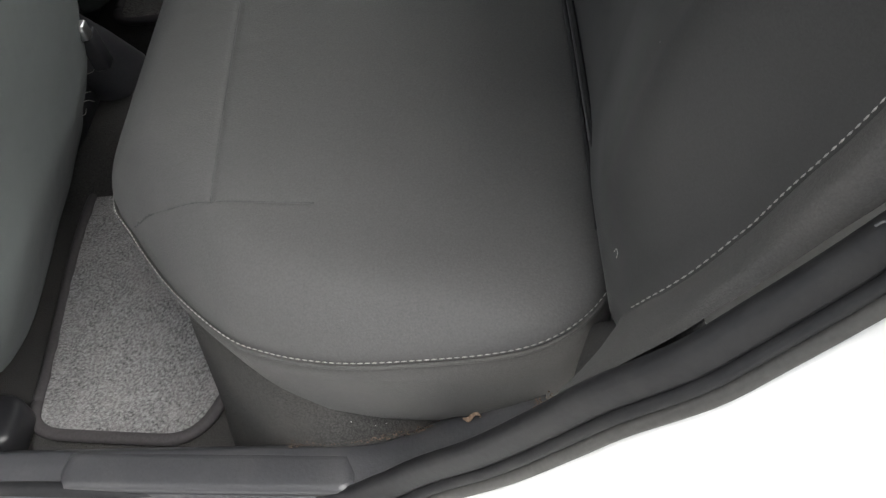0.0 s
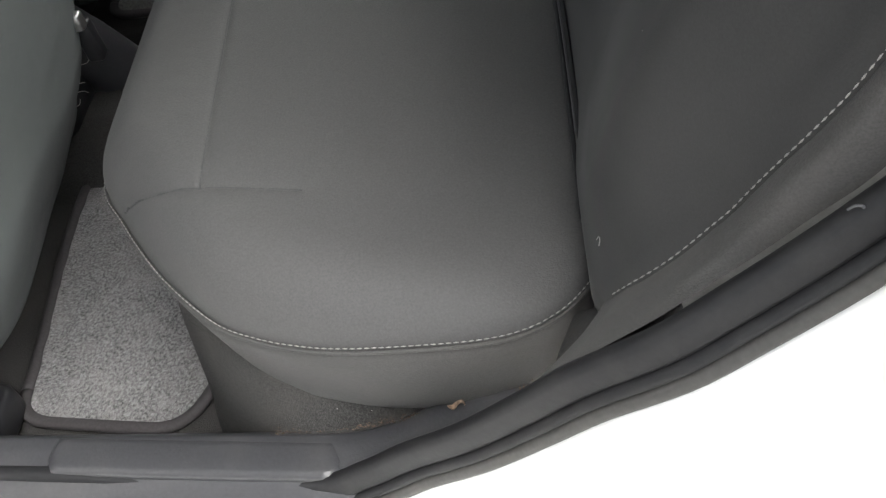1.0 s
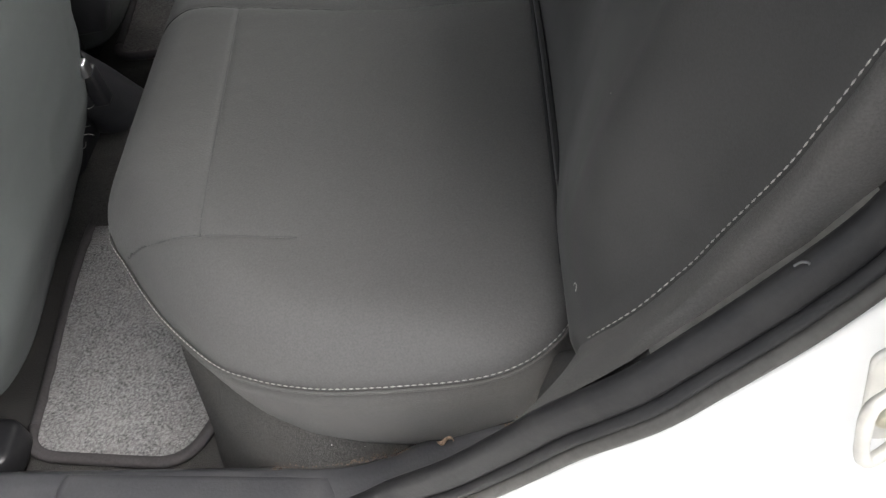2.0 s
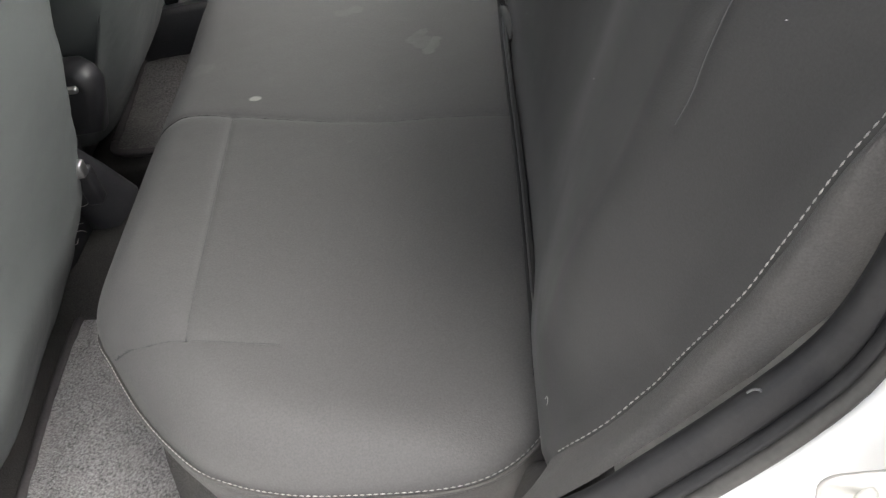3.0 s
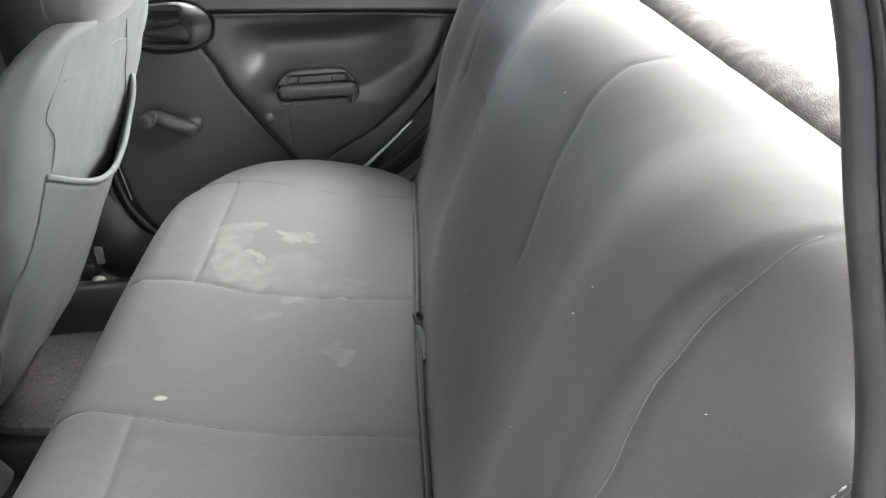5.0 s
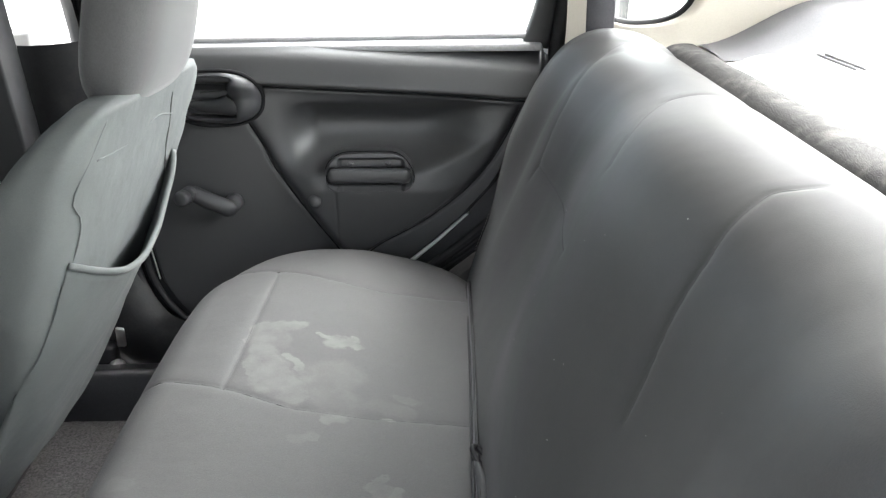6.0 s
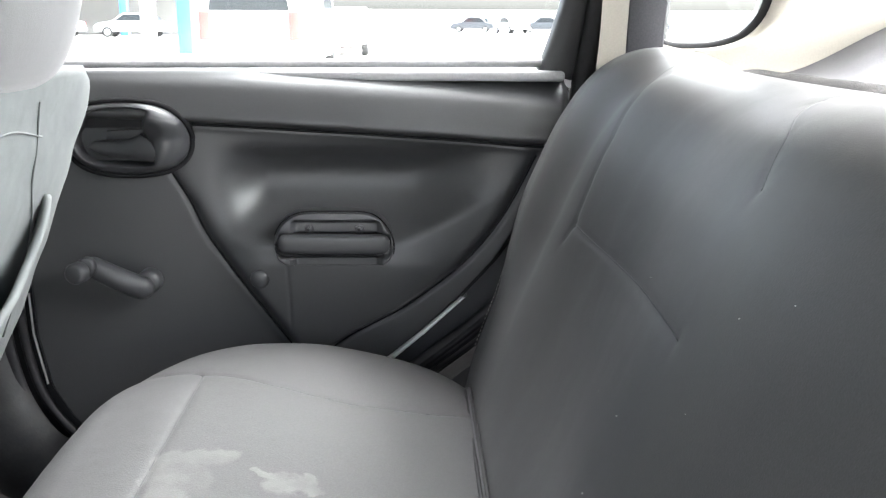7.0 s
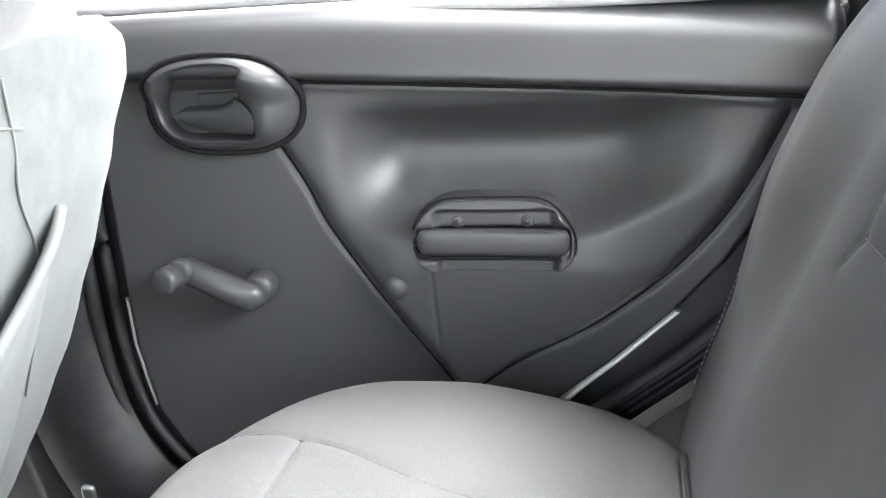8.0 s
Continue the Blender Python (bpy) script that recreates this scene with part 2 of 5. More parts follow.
    l.new(thin.outputs[0], both.inputs[1])
    mix = n.new("ShaderNodeMix")
    mix.data_type = "RGBA"
    l.new(both.outputs[0], mix.inputs[0])
    l.new(src, mix.inputs[6])
    mix.inputs[7].default_value = (*colour, 1)
    l.new(mix.outputs[2], b.inputs["Base Color"])


add_strokes(M_COVER, [
    (-0.282, 0.930, -0.232, 0.931, 0.011, 0.17), (-0.278, 0.925, -0.272, 0.872, 0.018, 0.15), (-0.256, 0.920, -0.25, 0.89, 0.014, 0.10),
    (-0.262, 0.845, -0.246, 0.80, 0.026, 0.18), (-0.238, 0.815, -0.218, 0.778, 0.022, 0.16), (-0.236, 0.863, -0.211, 0.828, 0.0065, 0.2),
    (-0.293, 0.926, -0.295, 0.893, 0.0045, 0.17), (-0.286, 0.842, -0.269, 0.804, 0.007, 0.18),
    (-0.204, 0.918, -0.190, 0.908, 0.0045, 0.24), (-0.184, 0.899, -0.156, 0.903, 0.0125, 0.24), (-0.158, 0.914, -0.152, 0.893, 0.006, 0.24),
    (-0.195, 0.815, -0.165, 0.83, 0.032, 0.08), (-0.175, 0.785, -0.16, 0.77, 0.028, 0.08), (-0.20, 0.83, -0.205, 0.81, 0.010, 0.11),
    (-0.172, 0.732, -0.156, 0.738, 0.008, 0.14), (-0.105, 0.752, -0.096, 0.75, 0.004, 0.24), (-0.092, 0.80, -0.072, 0.793, 0.009, 0.12), (-0.12, 0.775, -0.085, 0.77, 0.014, 0.06),
    (-0.111, 0.612, -0.098, 0.634, 0.007, 0.15), (-0.080, 0.611, -0.089, 0.586, 0.007, 0.15), (-0.097, 0.612, -0.094, 0.60, 0.012, 0.10),
    (-0.372, 0.602, -0.362, 0.596, 0.014, 0.07), (-0.20, 0.69, -0.185, 0.695, 0.009, 0.07),
], (0.33, 0.322, 0.305))
add_strokes(M_COVER, [(-0.2795, 0.4955, -0.2765, 0.4945, 0.0055, 0.6)], (0.42, 0.41, 0.38), 0.005)
add_blotch(M_COVER, (-0.16, 0.42, 0.58), (0.25, 0.4, 0.3), 120, 0.56, (0.42, 0.41, 0.38), 0.12)
for c, r, s, th, a in (((0.155, 0.35, 0.75), (0.05, 0.02, 0.03), 40, 0.35, 0.25), ((0.19, 0.06, 0.86), (0.1, 0.12, 0.07), 90, 0.5, 0.22)):
    add_blotch(M_BACK_SHADED, c, r, s, th, (0.42, 0.41, 0.38), a)


def glass(name, tint):
    """Clear or tinted car glass: it passes light and mirrors a little."""
    m = bpy.data.materials.new(name)
    m.use_nodes = True
    n, l = m.node_tree.nodes, m.node_tree.links
    gt, gg, gm, gf = n.new("ShaderNodeBsdfTransparent"), n.new("ShaderNodeBsdfGlossy"), n.new("ShaderNodeMixShader"), n.new("ShaderNodeFresnel")
    gt.inputs[0].default_value = (*tint, 1)
    gg.inputs["Roughness"].default_value = 0.02
    gf.inputs[0].default_value = 1.45
    l.new(gf.outputs[0], gm.inputs[0])
    l.new(gt.outputs[0], gm.inputs[1])
    l.new(gg.outputs[0], gm.inputs[2])
    l.new(gm.outputs[0], n["Material Output"].inputs["Surface"])
    return m


M_GLASS = glass("window_glass", (0.93, 0.95, 0.94))
# unseen front panes: tint added to hold back light on the backrest
M_DIMMING = glass("dimming_glass", (0.35, 0.37, 0.36))


# ---- mesh helpers ----
def thing(name, label, category, kind="", group=""):
    return tagged(new(name), label, category, group, kind)


def finish(name, me, material, parent=None, label="", smooth=True):
    me.materials.append(material)
    if smooth:
        me.polygons.foreach_set("use_smooth", [True] * len(me.polygons))
    ob = new(name, me)
    if parent:
        ob.parent = parent
    if label:
        tagged(ob, label)
    return ob


def part(name, bm, material, parent=None, label="", smooth=True):
    me = bpy.data.meshes.new(name)
    bmesh.ops.recalc_face_normals(bm, faces=bm.faces[:])
    bm.to_mesh(me)
    bm.free()
    return finish(name, me, material, parent, label, smooth)


def grid(name, P, material, parent=None, label="", close_u=False, flip=False):
    """A sheet from an array of points P[i, j]."""
    P = np.asarray(P, float)
    a, b = P.shape[:2]
    idx = np.arange(a * b).reshape(a, b)
    if close_u:
        idx = np.vstack([idx, idx[:1]])
    q = np.stack([idx[:-1, :-1], idx[1:, :-1], idx[1:, 1:], idx[:-1, 1:]], -1).reshape(-1, 4)
    if flip:
        q = q[:, ::-1]
    me = bpy.data.meshes.new(name)
    me.from_pydata(P.reshape(-1, 3).tolist(), [], q.tolist())
    return finish(name, me, material, parent, label)


def spline(pts, n):
    """A smooth curve (Catmull-Rom) through pts, with n points at even steps."""
    p = np.asarray(pts, float)
    p = np.vstack([2 * p[0] - p[1], p, 2 * p[-1] - p[-2]])
    out = []
    for i in range(1, len(p) - 2):
        for t in np.linspace(0, 1, 16, endpoint=False):
            a, b, c, d = p[i - 1], p[i], p[i + 1], p[i + 2]
            out.append(0.5 * (2 * b + (c - a) * t + (2 * a - 5 * b + 4 * c - d) * t * t + (3 * b - a - 3 * c + d) * t ** 3))
    out.append(p[-2])
    out = np.array(out)
    s = np.r_[0, np.cumsum(np.linalg.norm(np.diff(out, axis=0), axis=1))]
    w = np.linspace(0, s[-1], n)
    return np.stack([np.interp(w, s, out[:, k]) for k in range(out.shape[1])], 1)


def smooth01(a, b, x):
    t = np.clip((np.asarray(x, float) - a) / (b - a), 0, 1)
    return t * t * (3 - 2 * t)


def line_distance(px, py, pts):
    """The distance from arrays of points to a polyline in a plane."""
    best = np.full(np.shape(px), 1e9)
    pts = np.asarray(pts, float)
    for (x0, y0), (x1, y1) in zip(pts[:-1], pts[1:]):
        dx, dy = x1 - x0, y1 - y0
        t = np.clip(((px - x0) * dx + (py - y0) * dy) / (dx * dx + dy * dy + 1e-12), 0, 1)
        best = np.minimum(best, np.hypot(px - x0 - t * dx, py - y0 - t * dy))
    return best


def tube(name, pts, radius, material, parent=None, label="", sides=8, flat=1.0, up=(0, 0, 1), n=None):
    """A closed tube along pts; radius may vary along it; flat squeezes it along up."""
    p = spline(pts, n) if n else np.asarray(pts, float)
    t = np.gradient(p, axis=0)
    t /= np.linalg.norm(t, axis=1)[:, None] + 1e-12
    u = np.asarray(up, float) - (t @ np.asarray(up, float))[:, None] * t
    u /= np.linalg.norm(u, axis=1)[:, None] + 1e-12
    v = np.cross(t, u)
    r = np.broadcast_to(np.asarray(radius, float), (len(p),))[:, None]
    rings = [p + r * (np.cos(a) * v + flat * np.sin(a) * u) for a in np.linspace(0, 2 * math.pi, sides, endpoint=False)]
    P = np.stack(rings, 0)
    a, b = P.shape[:2]
    idx = np.arange(a * b).reshape(a, b)
    idx = np.vstack([idx, idx[:1]])
    q = np.stack([idx[:-1, :-1], idx[:-1, 1:], idx[1:, 1:], idx[1:, :-1]], -1).reshape(-1, 4).tolist()
    q.append([int(i) for i in idx[:-1, 0]])
    q.append([int(i) for i in idx[:-1, -1]][::-1])
    me = bpy.data.meshes.new(name)
    me.from_pydata(P.reshape(-1, 3).tolist(), [], q)
    return finish(name, me, material, parent, label)


def box(lo, hi, bevel=0.0, segments=2, bm=None):
    bm = bm or bmesh.new()
    lo, hi = Vector(lo), Vector(hi)
    geom = bmesh.ops.create_cube(bm, size=1, matrix=Matrix.LocRotScale((lo + hi) / 2, None, hi - lo))
    if bevel:
        edges = {e for v in geom["verts"] for e in v.link_edges}
        bmesh.ops.bevel(bm, geom=list(edges), offset=bevel, segments=segments, profile=0.5, affect="EDGES")
    return bm


def prism(outline, lo, hi, axis="z", bevel=0.0, segments=2):
    """A closed solid: an outline in the plane across axis, between lo and hi."""
    bm = bmesh.new()
    def at(a, b, h):
        return {"z": (a, b, h), "y": (a, h, b), "x": (h, a, b)}[axis]
    low = [bm.verts.new(at(a, b, lo)) for a, b in outline]
    top = [bm.verts.new(at(a, b, hi)) for a, b in outline]
    f0, f1 = bm.faces.new(low), bm.faces.new(top[::-1])
    n = len(low)
    for i in range(n):
        bm.faces.new((low[i], top[i], top[(i + 1) % n], low[(i + 1) % n]))
    if bevel:
        bmesh.ops.recalc_face_normals(bm, faces=bm.faces[:])
        edges = [e for f in (f0, f1) for e in f.edges]
        bmesh.ops.bevel(bm, geom=list(set(edges)), offset=bevel, segments=segments, profile=0.5, affect="EDGES")
    return bm


def disc(centre, axis, radius, depth, bevel=0.0, sides=24, bm=None):
    """A round disc that stands depth along axis from centre."""
    bm = bm or bmesh.new()
    turn = Vector(axis).normalized().to_track_quat("Z", "Y").to_matrix().to_4x4()
    m = Matrix.Translation(Vector(centre) + Vector(axis).normalized() * depth / 2) @ turn
    g = bmesh.ops.create_cone(bm, cap_ends=True, segments=sides, radius1=radius, radius2=radius, depth=depth, matrix=m)
    if bevel:
        rim = [e for e in {e for v in g["verts"] for e in v.link_edges} if any(len(f.verts) > 4 for f in e.link_faces)]
        bmesh.ops.bevel(bm, geom=rim, offset=bevel, segments=2, profile=0.5, affect="EDGES")
    return bm


def round_rect(x0, y0, x1, y1, r, n=6):
    out = []
    for cx, cy, a0 in ((x1 - r, y1 - r, 0), (x0 + r, y1 - r, 90), (x0 + r, y0 + r, 180), (x1 - r, y0 + r, 270)):
        for k in range(n + 1):
            a = radians(a0 + 90 * k / n)
            out.append((cx + r * math.cos(a), cy + r * math.sin(a)))
    return out


def dashes(name, pts, length, gap, radius, material, parent, label=""):
    """Short stitches of thread along a curve, as one part."""
    p = spline(pts, 400)
    s = np.r_[0, np.cumsum(np.linalg.norm(np.diff(p, axis=0), axis=1))]
    at = lambda w: np.array([np.interp(w, s, p[:, k]) for k in range(3)])
    V, F = [], []
    w = 0.0
    while w + length < s[-1]:
        a, b = at(w), at(w + length)
        t = (b - a) / (np.linalg.norm(b - a) + 1e-9)
        u = np.cross(t, (0, 0, 1.0))
        u /= np.linalg.norm(u) + 1e-9
        v = np.cross(u, t)
        k = len(V)
        for q, r in ((a, 0.35), ((a + b) / 2, 1.0), (b, 0.35)):
            for c in range(5):
                g = 2 * math.pi * c / 5
                V.append(q + radius * r * (math.cos(g) * u + math.sin(g) * v))
        for i in range(2):
            for c in range(5):
                F.append((k + 5 * i + c, k + 5 * i + (c + 1) % 5, k + 5 * i + 5 + (c + 1) % 5, k + 5 * i + 5 + c))
        F.append((k + 4, k + 3, k + 2, k + 1, k))
        F.append((k + 10, k + 11, k + 12, k + 13, k + 14))
        w += length + gap
    me = bpy.data.meshes.new(name)
    me.from_pydata([tuple(q) for q in V], [], F)
    return finish(name, me, material, parent, label)


MID = 0.635          # the car's middle line, across


def mirrored(pts):
    return [(x, 2 * MID - y, z) for x, y, z in pts]


# ---- rear seat cushion ----
LEFT_END = [(-0.408, 0.30), (-0.402, 0.215), (-0.374, 0.168), (-0.325, 0.102), (-0.272, 0.049), (-0.235, 0.028), (-0.20, 0.016), (-0.167, 0.0095), (-0.119, 0.0055), (-0.077, 0.004), (-0.048, 0.0075), (-0.024, 0.018), (-0.004, 0.036), (0.012, 0.062), (0.022, 0.10)]
OUTLINE = spline(LEFT_END, 90)
RIGHT = OUTLINE[::-1].copy()
RIGHT[:, 1] = 2 * MID + 0.022 - RIGHT[:, 1]
RIGHT[:, 1] += 0.035 * smooth01(-0.20, -0.34, RIGHT[:, 0])
RIGHT[:, 0] -= 0.026 * smooth01(-0.18, -0.38, RIGHT[:, 0])
FRONT_R = spline([(-0.434, 1.0), (-0.428, 0.8), (-0.421, MID), (-0.414, 0.47), (-0.408, 0.30)], 70)[1:-1]
BACK_E = spline([(0.02, 0.10), (0.035, 0.2), (0.04, MID), (0.035, 1.07), (0.02, 1.17)], 70)[1:-1]
OUT = np.vstack([OUTLINE, BACK_E, RIGHT, FRONT_R])


TOP_LINE = spline([(-0.47, 0.582), (-0.40, 0.596), (-0.31, 0.602), (-0.2, 0.593), (-0.1, 0.576), (0.0, 0.560), (0.06, 0.552)], 400)


def seat_top(x, y):
    """The cushion's height: it falls towards the back."""
    s = np.interp(x, TOP_LINE[:, 0], TOP_LINE[:, 1])
    hump = 0.010 * np.exp(-((np.abs(y - MID) - 0.36) / 0.16) ** 2) * smooth01(-0.42, -0.3, x) * (1 - smooth01(-0.1, 0.0, x))
    far = 0.034 * np.exp(-((y - 1.13) / 0.2) ** 2) * np.exp(-((x + 0.175) / 0.17) ** 2)
    return s + 0.004 + far + hump - 0.008 * np.exp(-((y - MID) / 0.12) ** 2) * smooth01(-0.05, -0.3, x)


SEAT_SEAMS = [
    [(-0.362, 0.158), (-0.35, 0.150), (-0.335, 0.143), (-0.309, 0.133), (-0.274, 0.1275), (-0.23, 0.121), (-0.195, 0.117)],
    [(-0.274, 0.1275), (-0.277, 0.19), (-0.28, 0.262), (-0.287, 0.352), (-0.297, 0.4625)],
    [(-0.41, 0.488), (-0.348, 0.4815), (-0.297, 0.4625), (-0.245, 0.447), (-0.189, 0.435), (-0.135, 0.433), (-0.08, 0.441), (-0.035, 0.447), (0.005, 0.448)],
    [(-0.43, 0.828), (-0.39, 0.815), (-0.346, 0.798), (-0.301, 0.785), (-0.25, 0.764), (-0.21, 0.750), (-0.13, 0.748), (-0.05, 0.758), (0.005, 0.766)],
    [(-0.301, 0.785), (-0.297, 0.85), (-0.294, 0.92), (-0.29, 0.985), (-0.288, 1.075), (-0.29, 1.106)],
    [(-0.38, 1.135), (-0.345, 1.127), (-0.316, 1.118), (-0.285, 1.104), (-0.25, 1.088), (-0.21, 1.066), (-0.17, 1.053), (-0.13, 1.05), (-0.09, 1.062), (-0.05, 1.085), (-0.012, 1.115)],
]



def dense_outline(pts, n):
    s = np.r_[0, np.cumsum(np.linalg.norm(np.diff(np.vstack([pts, pts[:1]]), axis=0), axis=1))]
    w = np.linspace(0, s[-1], n, endpoint=False)
    q = np.vstack([pts, pts[:1]])
    return np.stack([np.interp(w, s, q[:, k]) for k in range(2)], 1)


OUTD = dense_outline(OUT, 900)
MEDD = np.stack([np.full(len(OUTD), -0.19), np.clip(OUTD[:, 1], 0.24, 2 * MID - 0.24)], 1)
ts = np.r_[np.linspace(0, 0.3, 26), np.linspace(0.3, 1, 58)[1:]]
XY = OUTD[:, None, :] + (MEDD - OUTD)[:, None, :] * ts[None, :, None]
X, Y = XY[..., 0], XY[..., 1]
dist = np.linalg.norm(XY - OUTD[:, None, :], axis=2)
R_EDGE = 0.062
EDGE_Z = 0.541       # the sewn edge keeps one height all round
drop = 1 - np.sqrt(np.clip(1 - (1 - np.clip(dist / R_EDGE, 0, 1)) ** 2, 0, 1))
Z = seat_top(X, Y) - (seat_top(X, Y) - EDGE_Z) * drop
for sm in SEAT_SEAMS:
    d = line_distance(X, Y, sm)
    Z -= 0.0013 * np.exp(-(d / 0.0024) ** 2) + 0.0010 * np.exp(-(d / 0.010) ** 2)
rear_bench = thing("rear_seat", "rear bench seat in dark grey stretch covers with pale stains", "car seat")
rear_seat = grid("cushion", np.stack([X, Y, Z], 2), M_COVER, rear_bench, "dark grey fabric cushion cover with powdery stains", close_u=True)


def lay_on_seat(pts, lift=0.0):
    p = spline([(x, y, 0) for x, y in pts], 80)
    j = np.array([np.argmin((X - a) ** 2 + (Y - b) ** 2) for a, b, _ in p])
    p[:, 2] = Z.reshape(-1)[j] + lift
    return p


for sm in SEAT_SEAMS:
    tube("seam", lay_on_seat(sm, -0.0003), 0.0007, M_SEAM, rear_seat, sides=6)
low = np.full(len(OUTD), EDGE_Z)
edge = np.stack([OUTD[:, 0], OUTD[:, 1], low], 1)
cx = np.stack([np.full(len(OUTD), -0.19), np.clip(OUTD[:, 1], 0.2, 1.07)], 1)
inw = cx - OUTD
inw /= np.linalg.norm(inw, axis=1)[:, None]
rows = []
for dz, dd in ((0.004, 0.004), (-0.004, -0.003), (-0.02, -0.002), (-0.05, 0.004), (-0.09, 0.014), (-0.12, 0.03)):
    rows.append(np.stack([OUTD[:, 0] + inw[:, 0] * dd, OUTD[:, 1] + inw[:, 1] * dd, low + dz], 1))
grid("side_band", np.stack(rows, 1), M_SIDE, rear_seat, "grey woven fabric side", close_u=True, flip=True)
st = [(x, y, EDGE_Z + 0.006) for x, y in OUTLINE[8:-6]]
off = np.array([(x, y) for x, y, _ in st])
nrm = np.array([(-0.19 - x, min(max(y, 0.2), 1.07) - y) for x, y in off])
nrm /= np.linalg.norm(nrm, axis=1)[:, None]
st = [(x - 0.0025 * a, y - 0.0025 * b, z) for (x, y, z), (a, b) in zip(st, nrm)]
dashes("stitching", st, 0.0038, 0.0014, 0.0006, M_THREAD, rear_seat, "white topstitching thread")
tube("welt", [(x, y, z - 0.005) for x, y, z in st], 0.0018, M_SIDE, rear_seat, "folded welt under the stitching", n=120)
dashes("stitching", mirrored(st), 0.0038, 0.0014, 0.0006, M_THREAD, rear_seat, "white topstitching thread")

# ---- edges of the two rear door openings ----
SEAL = [(-0.665, 0.02, 0.55), (-0.645, 0.03, 0.45), (-0.59, 0.030, 0.413), (-0.46, 0.016, 0.4095), (-0.35, 0.0, 0.402), (-0.24, -0.012, 0.404), (-0.19, -0.018, 0.43), (-0.151, -0.026, 0.463), (-0.101, -0.042, 0.508), (-0.056, -0.057, 0.558), (-0.017, -0.07, 0.604), (0.03, -0.08, 0.643), (0.062, -0.08, 0.668),
        (0.117, -0.08, 0.716), (0.157, -0.08, 0.76), (0.181, -0.08, 0.82), (0.189, -0.08, 0.87), (0.187, -0.075, 0.936), (0.181, -0.06, 1.005), (0.176, -0.035, 1.085), (0.15, 0.0, 1.17), (0.08, 0.04, 1.235), (-0.03, 0.065, 1.27), (-0.35, 0.075, 1.28), (-0.56, 0.07, 1.27), (-0.64, 0.045, 1.18), (-0.665, -0.03, 0.95), (-0.67, -0.03, 0.70), (-0.665, 0.02, 0.55)]
FAR_SEAL = [(-0.592, 1.335, 0.70), (-0.588, 1.33, 0.60), (-0.573, 1.325, 0.52), (-0.54, 1.318, 0.455), (-0.475, 1.312, 0.418), (-0.40, 1.31, 0.40), (-0.30, 1.31, 0.40), (-0.22, 1.312, 0.43), (-0.135, 1.316, 0.512), (-0.062, 1.318, 0.572), (0.0, 1.32, 0.62), (0.052, 1.322, 0.67),
            (0.10, 1.325, 0.735), (0.135, 1.33, 0.81), (0.158, 1.335, 0.90), (0.162, 1.315, 1.0), (0.155, 1.285, 1.09), (0.12, 1.245, 1.18), (0.05, 1.215, 1.255), (-0.07, 1.20, 1.285), (-0.35, 1.195, 1.29), (-0.56, 1.20, 1.28), (-0.595, 1.24, 1.18), (-0.594, 1.33, 0.95), (-0.592, 1.335, 0.70)]

# ---- rear seat backrest ----
PROFILE = spline([(-0.03, 0.49), (-0.014, 0.53), (0.0, 0.565), (0.030, 0.632), (0.056, 0.69), (0.082, 0.75), (0.108, 0.812), (0.136, 0.872), (0.170, 0.918), (0.208, 0.941), (0.25, 0.949), (0.283, 0.945), (0.306, 0.931), (0.32, 0.89), (0.326, 0.80)], 190)
PT = np.gradient(PROFILE, axis=0)
PT /= np.linalg.norm(PT, axis=1)[:, None]
PN = np.stack([-PT[:, 1], PT[:, 0]], 1)      # towards the front of the car and up
HALF = 0.715
ys = np.linspace(MID - HALF, MID + HALF, 480)
A = np.abs(ys - MID)[:, None]
ZP = PROFILE[:, 1][None, :]
VV = np.linspace(0, 1, len(PROFILE))[None, :]
FAR = ys[:, None] > MID        # the far bolster is fuller and runs closer to its door
BOLSTER = smooth01(0.36, 0.50, A)
LIFT = smooth01(0.56, 0.70, ZP)
RISE = smooth01(0.56, 0.72, ZP) * (1 - smooth01(0.60, 0.80, VV))
OFF = 0.012 * BOLSTER * RISE - 0.012 * np.exp(-((A - 0.30) / 0.12) ** 2) * RISE
OFF = OFF + 0.026 * np.exp(-(A / 0.16) ** 2) * RISE      # the padded middle between the two places
OFF = OFF + np.where(FAR, 0.022 * smooth01(0.50, 0.60, A) * smooth01(0.64, 0.80, ZP) * (1 - smooth01(0.66, 0.86, VV)) * (1 - smooth01(0.64, 0.71, A)), 0.0)
OFF = OFF - np.where(FAR, 0.012 * smooth01(0.62, 0.71, A) * LIFT + 0.03 * smooth01(0.68, 0.72, A), 0.050 * smooth01(0.572, 0.672, A) * LIFT + 0.03 * smooth01(0.655, 0.72, A) + 0.03 * smooth01(0.60, 0.72, A) * smooth01(0.62, 0.75, VV))
# the near bolster ends in a rounded pillow that overhangs the cushion
PILLOW = smooth01(0.16, 0.07, ys[:, None])
OFF = OFF + PILLOW * (0.0105 * smooth01(0.558, 0.625, ZP) * (1 - smooth01(0.66, 0.80, ZP)) - 0.022 * smooth01(0.575, 0.545, ZP))
OFF = OFF - 0.007 * smooth01(0.63, 0.56, ZP) * smooth01(0.10, 0.22, ys[:, None]) * smooth01(0.80, 0.55, ys[:, None])
BX = PROFILE[:, 0][None, :] + PN[:, 0][None, :] * OFF
BZ = PROFILE[:, 1][None, :] + PN[:, 1][None, :] * OFF
EDGE = np.interp(ZP, [0.49, 0.535, 0.56, 0.58, 0.60, 0.63, 0.66], [0.575, 0.585, 0.605, 0.63, 0.648, 0.66, 0.665])
SGN = np.sign(ys - MID)[:, None]
